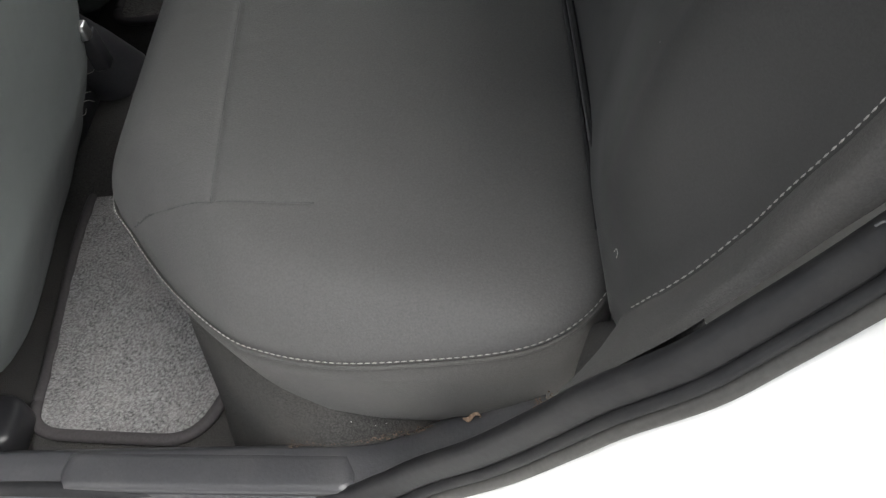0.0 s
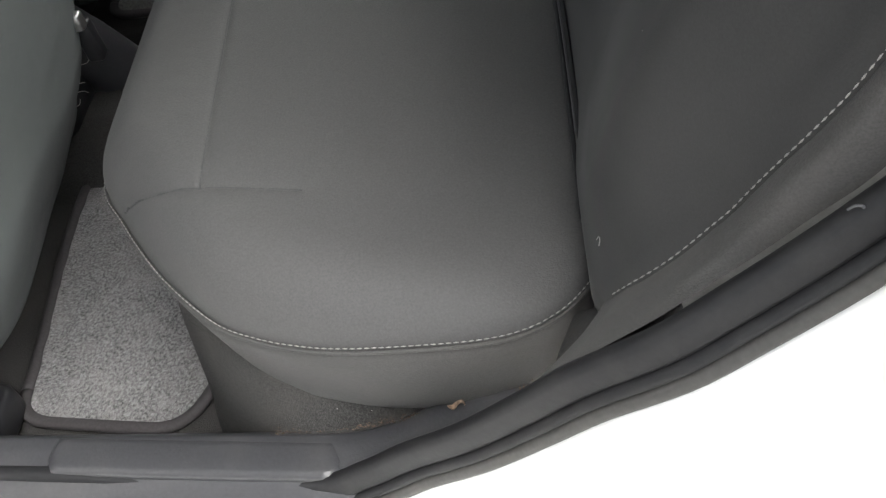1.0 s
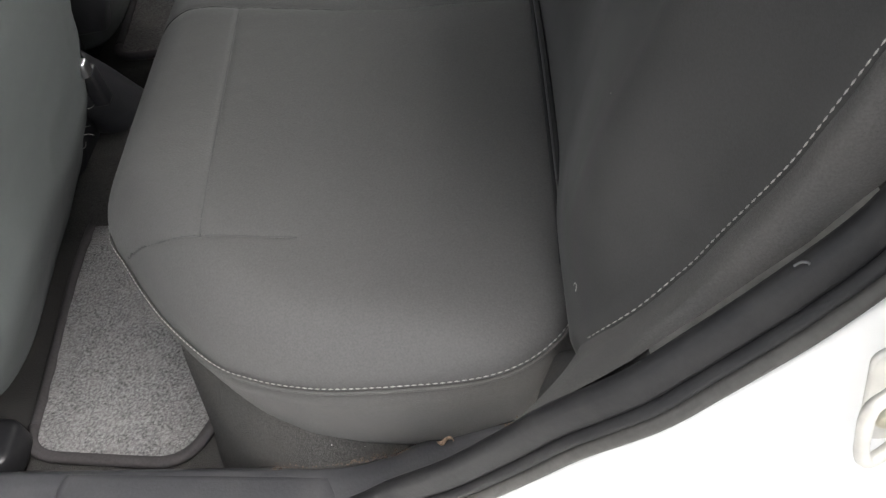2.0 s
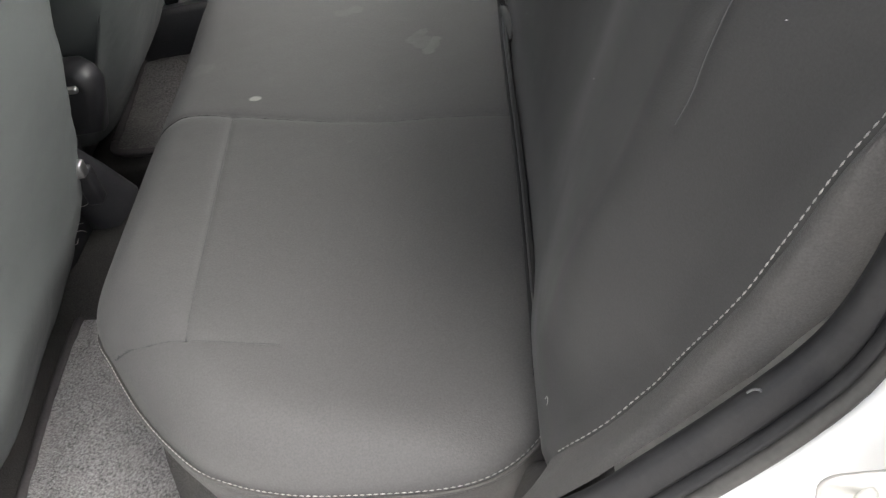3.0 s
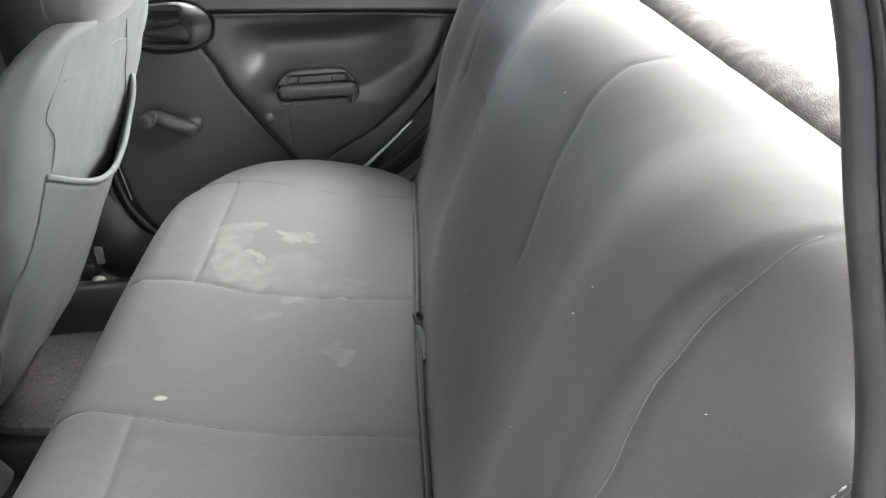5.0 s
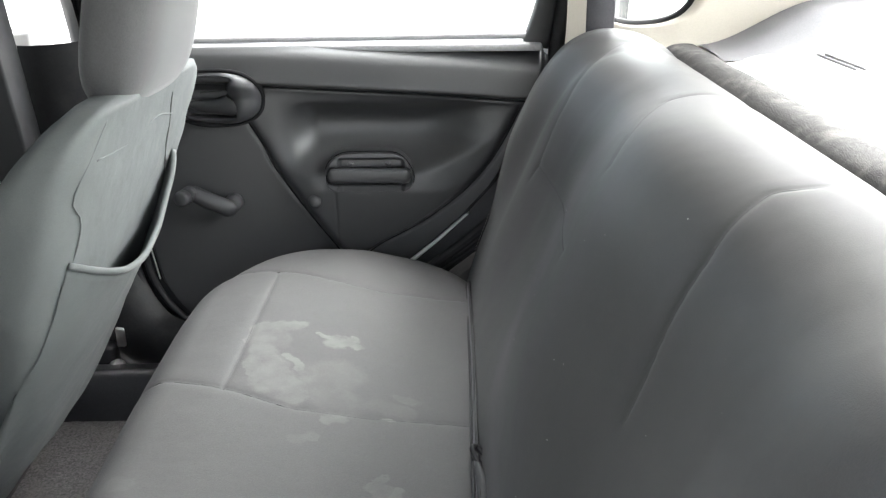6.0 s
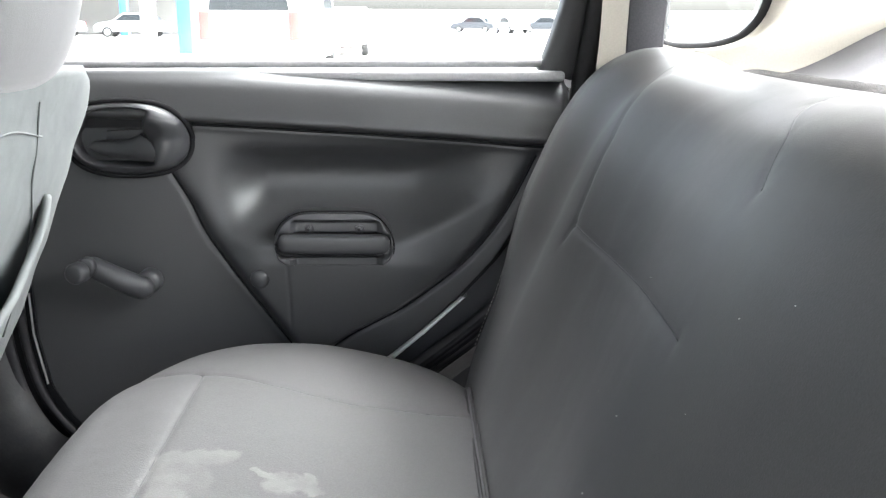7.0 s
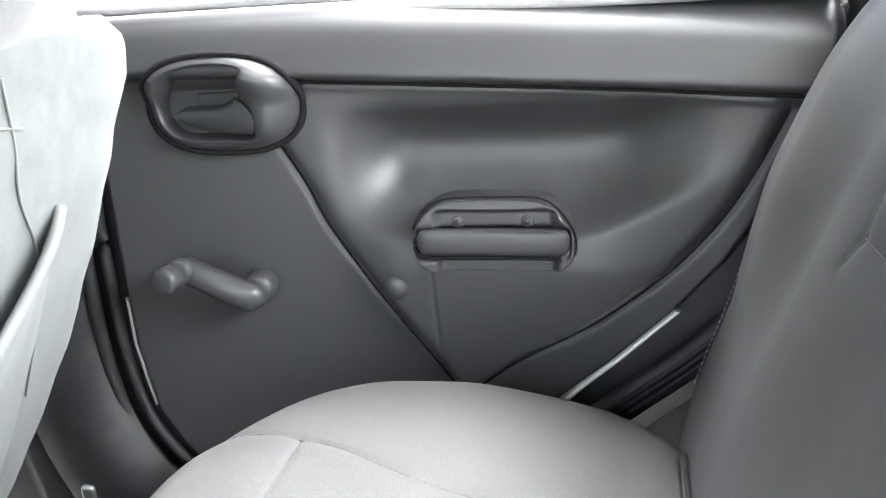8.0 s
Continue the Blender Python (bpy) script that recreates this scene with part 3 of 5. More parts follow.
BY = MID + SGN * np.where(A > 0.45, 0.45 + (A - 0.45) * (EDGE - 0.45) / (0.665 - 0.45), A)
YS = ys[:, None]
STITCH_Y = np.interp(PROFILE[:, 1], [0.58, 0.60, 0.62, 0.64, 0.67, 0.70, 0.735, 0.77, 0.80, 0.84, 0.88, 0.91], [-0.004, -0.014, -0.021, -0.024, -0.0255, -0.030, -0.038, -0.046, -0.050, -0.056, -0.060, -0.062])
i0, i1 = np.searchsorted(ys, -0.036), np.searchsorted(ys, 2 * MID + 0.036)
BY = BY + (STITCH_Y - BY[i0])[None, :] * np.exp(-((YS + 0.036) / 0.045) ** 2)
BACK_SEAMS = [
    [(0.052, 0.9455), (0.046, 0.939), (0.040, 0.931), (0.037, 0.920), (0.036, 0.908), (0.035, 0.892), (0.036, 0.878), (0.034, 0.853), (0.032, 0.83), (0.033, 0.81)],
    [(0.447, 0.9485), (0.451, 0.943), (0.444, 0.937), (0.436, 0.929), (0.42, 0.905), (0.413, 0.875), (0.407, 0.847), (0.400, 0.815), (0.398, 0.788)],
    [(0.815, 0.9485), (0.803, 0.942), (0.765, 0.932), (0.715, 0.919), (0.69, 0.906), (0.672, 0.893)],
    [(1.185, 0.9475), (1.168, 0.943), (1.14, 0.93), (1.12, 0.915), (1.099, 0.88), (1.092, 0.84), (1.085, 0.797), (1.092, 0.778)],
    [(1.085, 0.797), (1.015, 0.795), (0.915, 0.798), (0.79, 0.807), (0.70, 0.812), (0.662, 0.812)],
]
DISP = np.zeros_like(BX)
for sm in BACK_SEAMS:
    d = line_distance(BY, np.broadcast_to(ZP, BX.shape) + np.zeros_like(BX), sm)
    DISP -= 0.0012 * np.exp(-(d / 0.0026) ** 2) + 0.0008 * np.exp(-(d / 0.010) ** 2)
BX = BX + PN[:, 0][None, :] * DISP
BZ = BZ + PN[:, 1][None, :] * DISP
BP = np.stack([BX, BY, BZ], 2)
backrest = grid("backrest", BP[i0 - 1:i1 + 1], M_BACK_SHADED, rear_bench, "grey fabric backrest cover, darkened for shade, with stitched panels", flip=True)


def closed_side(P):
    """The woven side strip by the far door, with its end turned back."""
    return np.concatenate([P, np.array([P[-1] + np.array([dx, dy, -0.002]) for dx, dy in ((0.012, 0.006), (0.04, 0.008), (0.09, 0.006))])])


rear_edge = np.array(SEAL)[7:19]
strip = []
for t in np.linspace(0, 1, 30):
    row = []
    for j in range(int(np.searchsorted(PROFILE[:90, 1], 0.575)), 136):
        a = BP[i0, j]
        e = np.array([np.interp(a[2], rear_edge[:, 2], rear_edge[:, 0]) + 0.006 + 0.007 * float(smooth01(0.60, 0.67, a[2])), np.interp(a[2], rear_edge[:, 2], rear_edge[:, 1]) + 0.006 + 0.010 * float(smooth01(0.60, 0.67, a[2])), a[2]])
        puff = math.sin(math.pi * t ** 0.8) * (0.014 * float(smooth01(0.60, 0.70, a[2])) - 0.010 * float(smooth01(0.62, 0.56, a[2])))
        row.append(a + (e - a) * t + np.array([PN[j, 0] * 0.7, -0.7, PN[j, 1]]) * puff + np.array([0, 0, 0.0015 * noise.noise((t * 4, j * 0.12, 2.0))]))
    strip.append(row)
grid("side_strip", np.array(strip), M_SIDE, backrest, "grey woven fabric side strip", flip=False)
grid("side_strip", closed_side(BP[i1:]), M_SIDE, backrest, "grey woven fabric side strip", flip=True)
J0 = int(np.searchsorted(PROFILE[:90, 1], 0.594))
for col, sgn in ((i0, 1), (i1 - 1, -1)):
    ln = [tuple(BP[col, j] + np.array([PN[j, 0], 0, PN[j, 1]]) * 0.0030) for j in range(J0, 150, 4)]
    dashes("stitching", ln, 0.0042, 0.0016, 0.0006, M_THREAD, backrest, "white topstitching thread")
    tube("welt", [(x + 0.003, y - sgn * 0.0065, z - 0.003) for x, y, z in ln[3:]], np.interp(np.linspace(0, 1, 120), [0, 0.15, 1], [0.0003, 0.0016, 0.0016]), M_SEAM, backrest, "dark folded welt beside the stitching", n=120)


def lay_on_back(pts, lift=0.0):
    p = spline(pts, 80)
    jt = int(np.argmax(PROFILE[:, 1]))
    zr = PROFILE[:jt, 1]
    out = []
    for y, z in p:
        u = float(np.interp(y, BY[:, 100], np.arange(len(ys))))
        v = float(np.interp(z, zr, np.arange(jt)))
        i, j = int(min(u, len(ys) - 2)), int(min(v, jt - 2))
        a, b = u - i, v - j
        q = BP[i, j] * (1 - a) * (1 - b) + BP[i + 1, j] * a * (1 - b) + BP[i, j + 1] * (1 - a) * b + BP[i + 1, j + 1] * a * b
        out.append(q + np.array([PN[j, 0], 0, PN[j, 1]]) * lift)
    return np.array(out)


for sm in BACK_SEAMS:
    tube("seam", lay_on_back(sm, -0.0003), 0.0007, M_SEAM, backrest, sides=6)
part("rear_board", box((0.30, MID - 0.70, 0.48), (0.335, MID + 0.70, 0.86), 0.01), M_CARPET, backrest, "dark carpeted back board")

fold = []
for u in np.linspace(0, 1, 24):
    a = np.array([-0.008, 0.036, 0.522]) * (1 - u) + np.array([0.050, -0.060, 0.6445]) * u
    b = np.array([-0.024, -0.030, 0.556]) * (1 - u) + np.array([0.050, -0.074, 0.642]) * u
    fold.append([tuple(a * (1 - v) + b * v + np.array([0, -0.3, 1]) * (0.007 * math.sin(math.pi * v) * (1 - 0.5 * u) + 0.0015 * math.sin(9 * v + 4 * u))) for v in np.linspace(0, 1, 14)])
grid("fabric_fold", fold, M_SHADED_CLOTH, backrest, "folded fabric tongue below the bolster, darkened for its shade")

crease = thing("seat_piping", "black glossy zip piping along the seat crease", "trim")
for dx, dz, r in ((0.001, 0.5745, 0.0026), (-0.0045, 0.572, 0.0018)):
    tube("cord", [(dx + 0.007 * float(smooth01(0.75, 0.3, y)) + 0.0012 * math.sin(9 * y), y, dz + 0.002 * float(smooth01(0.7, 0.15, y))) for y in np.linspace(0.075, 1.2, 46)], r, M_PIPING, crease)
tube("light_edge", [(-0.0018 + 0.007 * float(smooth01(0.75, 0.3, y)) + 0.0012 * math.sin(9 * y), y, 0.5762 + 0.002 * float(smooth01(0.7, 0.15, y))) for y in np.linspace(0.16, 1.2, 40)], 0.0008, M_WING, crease, "pale worn edge")
strap = thing("strap_loop", "black fabric strap loop in the seat crease", "strap")
rows = []
for u in np.linspace(0, 1, 26):
    y = 0.594 + 0.078 * u
    w = 0.0055 + 0.003 * math.sin(math.pi * min(1, u * 1.2))
    c = 0.004 + 0.003 * math.sin(5 * u)
    rows.append([(c + w * v, y, 0.572 + 0.004 * math.sin(2.6 * u) + 0.0025 * (1 - v * v)) for v in np.linspace(-1, 1, 7)] + [(c + w * v, y, 0.567) for v in np.linspace(1, -1, 7)])
grid("webbing", np.array(rows).transpose(1, 0, 2), M_PIPING, strap, close_u=True)
tube("loop", [(0.003, 0.668, 0.574), (-0.004, 0.682, 0.583), (0.000, 0.694, 0.580), (0.008, 0.688, 0.574), (0.009, 0.672, 0.570)], 0.003, M_PIPING, strap, n=24)
part("tip", disc((0.004, 0.592, 0.5715), (0, 0, 1), 0.004, 0.003), M_WING, strap, "small grey clip")

# ---- car shell: floor, sills, pillars, roof ----
def outward(path):
    """In the door opening's plane, the direction away from the opening's middle."""
    t = np.gradient(path, axis=0)
    n = np.stack([-t[:, 2], np.zeros(len(t)), t[:, 0]], 1)
    n /= np.linalg.norm(n, axis=1)[:, None] + 1e-12
    mid = np.array([-0.25, 0, 0.85])
    s = np.sign(np.sum((path - mid) * np.array([1, 0, 1]) * n, axis=1))
    return n * s[:, None]


def door_opening(name, flip, label):
    """The opening's rubber seal with its ridges, and the painted jamb round it."""
    p = spline(FAR_SEAL if flip else SEAL, 260)
    n = outward(p)
    for k in range(3):
        n[1:-1] = (n[:-2] + n[1:-1] + n[2:]) / 3
    n /= np.linalg.norm(n, axis=1)[:, None]
    y = np.array([0, -1.0 if flip else 1.0, 0])
    if not flip:
        # the seal is squeezed narrower up the rear edge of the opening
        n = n * (1 - 0.58 * smooth01(0.70, 0.86, p[:, 2]) * smooth01(0.0, 0.1, p[:, 0]))[:, None]
    seal = thing(name, label, "rubber seal", "structure")
    # section of the seal: (outward, across), across towards the cabin is plus
    sec = [(0.008, 0.009), (0.003, 0.007), (0.0005, 0.002), (0.001, -0.002), (0.004, -0.005), (0.010, -0.0072), (0.016, -0.0088), (0.0188, -0.0085), (0.0200, -0.004)]
    grid("lip", np.stack([p + n * a + y * b for a, b in sec], 1), M_RUBBER, seal, "dark rubber lip", flip=flip)
    bulb = [(0.0238 + 0.0040 * math.cos(a), -0.0085 + 0.0060 * math.sin(a)) for a in np.linspace(2.8, 6.6, 14)]
    grid("bulb", np.stack([p + n * a + y * b for a, b in bulb], 1), M_RUBBER, seal, "round rubber bulb", flip=flip)
    ridge = [(0.0325 + 0.0052 * math.cos(a), -0.010 + 0.009 * math.sin(a)) for a in np.linspace(2.8, 6.5, 12)]
    grid("ridge", np.stack([p + n * a + y * b for a, b in ridge], 1), M_RUBBER if flip else M_RIDGE_LIT, seal, "thin outer rubber ridge, lightened for outside light on the near side", flip=flip)
    jamb = thing("door_jamb", "dark rubber-edged door jamb round the closed door" if flip else "white painted steel door jamb round the opening", "car body", "structure")
    js = [(0.034, -0.006), (0.0375, -0.016), (0.041, -0.021), (0.048, -0.027), (0.060, -0.036), (0.075, -0.055), (0.086, -0.078), (0.094, -0.105), (0.10, -0.135), (0.107, -0.16), (0.125, -0.175)]
    grid("jamb_panel", np.stack([p + n * a + y * b for a, b in js], 1), M_RUBBER if flip else M_WHITE, jamb, flip=flip)
    return seal


door_opening("door_seal_near", False, "dusty black rubber door seal round the open doorway")
door_opening("door_seal_far", True, "black rubber door seal beside the closed door")

ground = grid("ground", [[(x, y, 0) for y in (-400, 0, 400)] for x in (-400, 0, 400)], M_CONCRETE, None, flip=False)
tagged(ground, "sunlit pale concrete yard, nearly white", "ground", "", "structure")

floor = tagged(part("floor", box((-1.5, 0.055, 0.22), (0.0, 2 * MID - 0.055, 0.255), 0.004), M_CARPET), "dark worn car floor carpet with lint", "floor", "", "structure")
sill_near = thing("sill_trim_near", "scuffed dark plastic sill trim inside the doorway", "sill", "structure")


def sill(parent, flip):
    xs = np.linspace(-1.5, -0.05, 80)
    rows = []
    lift = 0.06 * smooth01(-0.2, -0.05, xs)
    y0 = np.interp(xs, [-1.5, -0.53, -0.22, -0.05], [0.10, 0.052, 0.022, 0.02])
    for dy, z in ((0.045, 0.24), (0.032, 0.30), (0.022, 0.37), (0.012, 0.402), (0.002, 0.411), (-0.01, 0.409), (-0.03, 0.4045), (-0.045, 0.40), (-0.06, 0.385)):
        y = y0 + dy
        rows.append(np.stack([xs, 2 * MID - y if flip else y, z + lift], 1))
    grid("sill_cover", np.stack(rows, 1), M_SILL, parent, flip=flip)


sill(sill_near, False)
plate_line = spline([(-0.475, 0.034, 0.4075), (-0.34, 0.0175, 0.4065), (-0.212, 0.003, 0.4055)], 40)
rows = []
for w, h in ((0.0175, -0.003), (0.0172, 0.002), (0.0155, 0.0042), (0.010, 0.0052), (0.0, 0.0056), (-0.010, 0.0052), (-0.0155, 0.0042), (-0.0172, 0.002), (-0.0175, -0.003)):
    k = np.linspace(-1, 1, 40)
    ends = np.sqrt(np.clip(1 - np.clip((np.abs(k) - 0.93) / 0.07, 0, 1) ** 2, 0, 1)) * 0.55 + 0.45
    rows.append(plate_line + np.stack([0.0 * k, w * ends, h - 0.004 * np.clip((np.abs(k) - 0.96) / 0.04, 0, 1)], 1))
grid("step_plate", np.stack(rows, 1), M_SILL, sill_near, "raised worn step plate with dull scratches")
part("screw_cap", disc((-0.59, 0.055, 0.412), (0, 0, 1), 0.011, 0.005, 0.002), M_BLACK, sill_near)
sill_far = thing("sill_trim_far", "dark plastic sill trim under the closed door", "sill", "structure")
sill(sill_far, True)

# carpeted riser under the seat and along its front
riser = thing("seat_riser", "dark carpet riser below the rear seat with specks of dirt", "carpet", "structure")
RIS = spline([(-0.385, 0.30), (-0.372, 0.20), (-0.335, 0.125), (-0.29, 0.075), (-0.235, 0.045), (-0.17, 0.033), (-0.08, 0.03), (0.02, 0.035), (0.1, 0.04)], 70)
RISM = RIS[::-1].copy()
RISM[:, 1] = 2 * MID - RISM[:, 1]
RF = np.vstack([RIS[::-1], spline([(-0.385, 0.30), (-0.392, 0.5), (-0.392, 0.77), (-0.385, 0.97)], 40)[1:-1], RISM[::-1]])
rows = []
for z, d in ((0.24, -0.05), (0.28, -0.038), (0.34, -0.028), (0.42, -0.016), (0.48, -0.004), (0.53, 0.012)):
    c = np.stack([np.full(len(RF), -0.1), np.clip(RF[:, 1], 0.25, 1.02)], 1)
    w = c - RF
    w /= np.linalg.norm(w, axis=1)[:, None]
    ends = smooth01(0.0, -0.26, RF[:, 0])
    rows.append(np.stack([RF[:, 0] + w[:, 0] * d * ends, RF[:, 1] + w[:, 1] * d * ends, np.full(len(RF), z) - 0.11 * (1 - smooth01(-0.14, -0.27, RF[:, 0]) ) * smooth01(0.3, 0.53, z)], 1))
grid("riser_carpet", np.stack(rows, 1), M_CARPET, riser, flip=True)

# tunnel between the front seats
xs = np.linspace(-1.5, -0.36, 30)
yy = np.linspace(-0.16, 0.16, 21)
H = 0.085 * (1 - smooth01(0.03, 0.105, np.abs(yy)))
tunnel = thing("floor_tunnel", "dark carpeted floor tunnel hump", "floor", "structure")
grid("tunnel_carpet", [[(x, MID + y, 0.253 + h) for y, h in zip(yy, H)] for x in xs], M_CARPET, tunnel)


# outer skin: quarter panels, roof, deck and doors closed round the cabin
def body_side(flip, name, label):
    body = thing(name, label, "car body", "structure")
    def s(y):
        return 2 * MID - y if flip else y
    def slab(nm, outline, y0, y1, m, bev=0.006, lab=""):
        a, b = sorted((s(y0), s(y1)))
        bm = prism(outline, a, b, "y", bev)
        for v in bm.verts:
            v.co.y += (-1 if flip else 1) * 0.45 * max(0.0, v.co.z - 0.93)
        return part(nm, bm, m, body, lab)
    slab("quarter_panel", [(0.26, 0.93), (0.24, 0.80), (0.21, 0.70), (0.16, 0.64), (0.10, 0.60), (0.16, 0.62), (0.30, 0.66), (0.48, 0.64), (0.62, 0.52), (0.68, 0.36), (0.70, 0.26), (1.15, 0.28), (1.2, 0.5), (1.18, 0.86), (0.9, 0.95)], -0.20, -0.165, M_WHITE)
    sh = 0.0 if flip else 0.065
    hole = spline([(0.222, 0.962), (0.262, 0.955), (0.315, 0.959), (0.355, 0.978), (0.374, 1.02), (0.362, 1.066), (0.308, 1.13), (0.25, 1.168), (0.205, 1.16), (0.193, 1.10), (0.20, 1.03), (0.207, 0.982), (0.222, 0.962)], 72) + np.array([sh, 0])
    rim = spline([(0.165, 0.91), (0.28, 0.90), (0.45, 0.90), (0.62, 0.91), (0.70, 0.95), (0.60, 1.06), (0.46, 1.20), (0.34, 1.29), (0.18, 1.33), (0.05, 1.31), (0.10, 1.22), (0.16, 1.10), (0.165, 1.0), (0.165, 0.91)], 72) + np.array([sh, 0])
    def skin(loop, y):
        return [(x, s(y + 0.45 * max(0.0, z - 0.93)), z) for x, z in loop]
    grid("pillar_outer", [skin(hole, -0.165), skin(hole, -0.145), skin(rim, -0.145), skin(rim, -0.165), skin(hole, -0.165)], M_WHITE, body, flip=flip)
    wheel = part("wheel", disc((0.93, s(-0.17), 0.29), (0, -1 if flip else 1, 0), 0.29, 0.17, 0.03, 32), M_TYRE, body)
    part("rim", disc((0.93, s(-0.172), 0.29), (0, 1 if flip else -1, 0), 0.18, 0.012, 0.004, 24), M_SILVER, wheel)
    slab("sill_outer", [(-1.5, 0.16), (0.0, 0.16), (0.0, 0.335), (-1.5, 0.335)], -0.17, -0.10, M_WHITE)
    slab("front_door", [(-1.5, 0.34), (-0.73, 0.34), (-0.73, 0.96), (-1.5, 0.93)], -0.17, -0.11, M_WHITE)
    if flip:
        part("inner_panel", box((-0.75, 1.365, 0.24), (0.40, 1.40, 0.915), 0.004), M_PLASTIC, body, "dark inner panel beside the seat")
    bm = prism([(-1.52, 0.93), (-0.77, 0.95), (-0.80, 1.28), (-1.18, 1.30)], *sorted((s(-0.142), s(-0.138))), "y")
    for v in bm.verts:
        v.co.y += (-1 if flip else 1) * 0.45 * max(0.0, v.co.z - 0.93)
    part("front_window", bm, M_DIMMING, body, "front side glass out of view, tint added to cut light", smooth=False)
    slab("door_post", [(-0.76, 0.34), (-0.70, 0.34), (-0.73, 1.30), (-0.79, 1.30)], -0.13, -0.06, M_PLASTIC)
    return body


body_side(False, "body_side_near", "white painted body side with the rear door open")

# the near rear door, swung wide open outside
door_near = thing("door_near", "rear door swung wide open beside the doorway", "car door", "structure")
swing = pose(-0.72, -0.18, 0.0, 0, 0, -88)
dn = [(0.0, 0.36), (0.55, 0.36), (0.70, 0.50), (0.86, 0.70), (0.92, 0.94), (0.0, 0.94)]
wn_ = [(0.0, 0.95), (0.88, 0.95), (0.84, 1.10), (0.74, 1.25), (0.60, 1.30), (0.05, 1.30)]
for nm, ol, a, b, m_, lb in (("door_skin", dn, -0.06, -0.01, M_WHITE, "white painted outer skin"), ("door_card", dn, -0.006, 0.03, M_PLASTIC, "dark grey plastic trim"), ("pane", wn_, -0.03, -0.026, M_GLASS, "clear glass pane")):
    ob = part(nm, prism(ol, a, b, "y", 0.0 if nm == "pane" else 0.005), m_, door_near, lb, smooth=False)
    if nm == "pane":
        ob.visible_shadow = False
rim_ = [(x, -0.028, z) for x, z in wn_[1:]] + [(0.02, -0.028, 0.95)]
tube("window_frame", rim_, 0.014, M_RUBBER, door_near, "black window frame", n=80)
door_near.matrix_basis = swing
body_side(True, "body_side_far", "white painted body side with closed doors")
roof = thing("roof", "white car roof with pale grey headliner", "roof", "structure")
rx = np.linspace(-1.35, 0.42, 30)
ry = np.linspace(0.03, 2 * MID - 0.03, 24)
def roof_z(x, y):
    return 1.40 - 0.09 * ((y - MID) / 0.6) ** 2 - 0.10 * smooth01(-0.7, -1.35, x) - 0.10 * smooth01(-0.1, 0.42, x)
grid("outer_panel", [[(x, y, roof_z(x, y)) for y in ry] for x in rx], M_WHITE, roof)
grid("headliner", [[(x, y, roof_z(x, y) - 0.025) for y in ry] for x in rx], M_LINER, roof, "pale grey woven headliner", flip=True)
deck = thing("rear_deck", "white boot lid behind the rear window", "car body", "structure")
part("lid", box((0.86, -0.15, 0.86), (1.2, 2 * MID + 0.15, 0.93), 0.02), M_WHITE, deck)
part("tail", box((1.16, -0.15, 0.3), (1.2, 2 * MID + 0.15, 0.88), 0.015), M_WHITE, deck)
part("boot_floor", box((0.36, -0.12, 0.24), (1.17, 2 * MID + 0.12, 0.28), 0.01), M_CARPET, deck)
front = thing("front_bulkhead", "plain dark bulkhead closing the front of the cabin", "car body", "structure")
part("panel", box((-1.56, -0.15, 0.16), (-1.5, 2 * MID + 0.15, 1.0), 0.01), M_PLASTIC, front)
part("windscreen", prism([(-1.53, 1.0), (-1.525, 1.0), (-1.33, 1.30), (-1.335, 1.30)], 0.0, 2 * MID, "y"), M_DIMMING, front, "windscreen glass out of view, tint added to cut light", smooth=False)

# rear window: sloping glass in a black frame
window_rear = thing("window_rear", "sloping rear window glass in a black rubber frame", "window", "structure")
RW = [(0.86, 0.06, 0.94), (0.86, 2 * MID - 0.06, 0.94), (0.44, 2 * MID - 0.16, 1.29), (0.44, 0.16, 1.29)]
def rect_path(c, n=12, r=0.09):
    out = []
    c = [Vector(v) for v in c]
    for i in range(4):
        a, b, d = c[i - 1], c[i], c[(i + 1) % 4]
        p0, p1 = b + (a - b).normalized() * r, b + (d - b).normalized() * r
        for k in range(n + 1):
            t = k / n
            out.append(tuple((1 - t) ** 2 * p0 + 2 * t * (1 - t) * b + t * t * p1))
    out.append(out[0])
    return out
rp = rect_path(RW)
tube("frame", rp, 0.016, M_RUBBER, window_rear, "black rubber frame", n=160)
bm = bmesh.new()
low = [bm.verts.new(p) for p in rp[:-1]]
top = [bm.verts.new((p[0] - 0.003, p[1], p[2] - 0.0035)) for p in rp[:-1]]
bm.faces.new(low)
bm.faces.new(top[::-1])
for i in range(len(low)):
    bm.faces.new((low[i], top[i], top[(i + 1) % len(low)], low[(i + 1) % len(low)]))
part("pane", bm, M_GLASS, window_rear, "clear glass pane", smooth=False).visible_shadow = False

# parcel shelf
shelf = thing("parcel_shelf", "sunlit grey felt parcel shelf with dusty dark front edge", "parcel shelf")
sx = np.linspace(0.352, 0.88, 30)
sy = np.linspace(-0.02, 2 * MID + 0.02, 60)
def shelf_z(x, y):
    return 0.928 + 0.012 * smooth01(0.36, 0.46, x) - 0.012 * np.exp(-((np.abs(y - MID) - 0.36) / 0.12) ** 2) * smooth01(0.42, 0.5, x) * (1 - smooth01(0.62, 0.7, x))
grid("board", [[(x, y, float(shelf_z(x, y))) for y in sy] for x in sx], M_SHELF, shelf)
fr = []
for a in np.linspace(math.pi * 1.25, math.pi * 0.35, 12):
    fr.append([(0.334 + 0.034 * math.cos(a), y, 0.920 + 0.026 * math.sin(a) + 0.003 * noise.noise((y * 9, a, 0))) for y in np.linspace(0.0, 2 * MID, 160)])
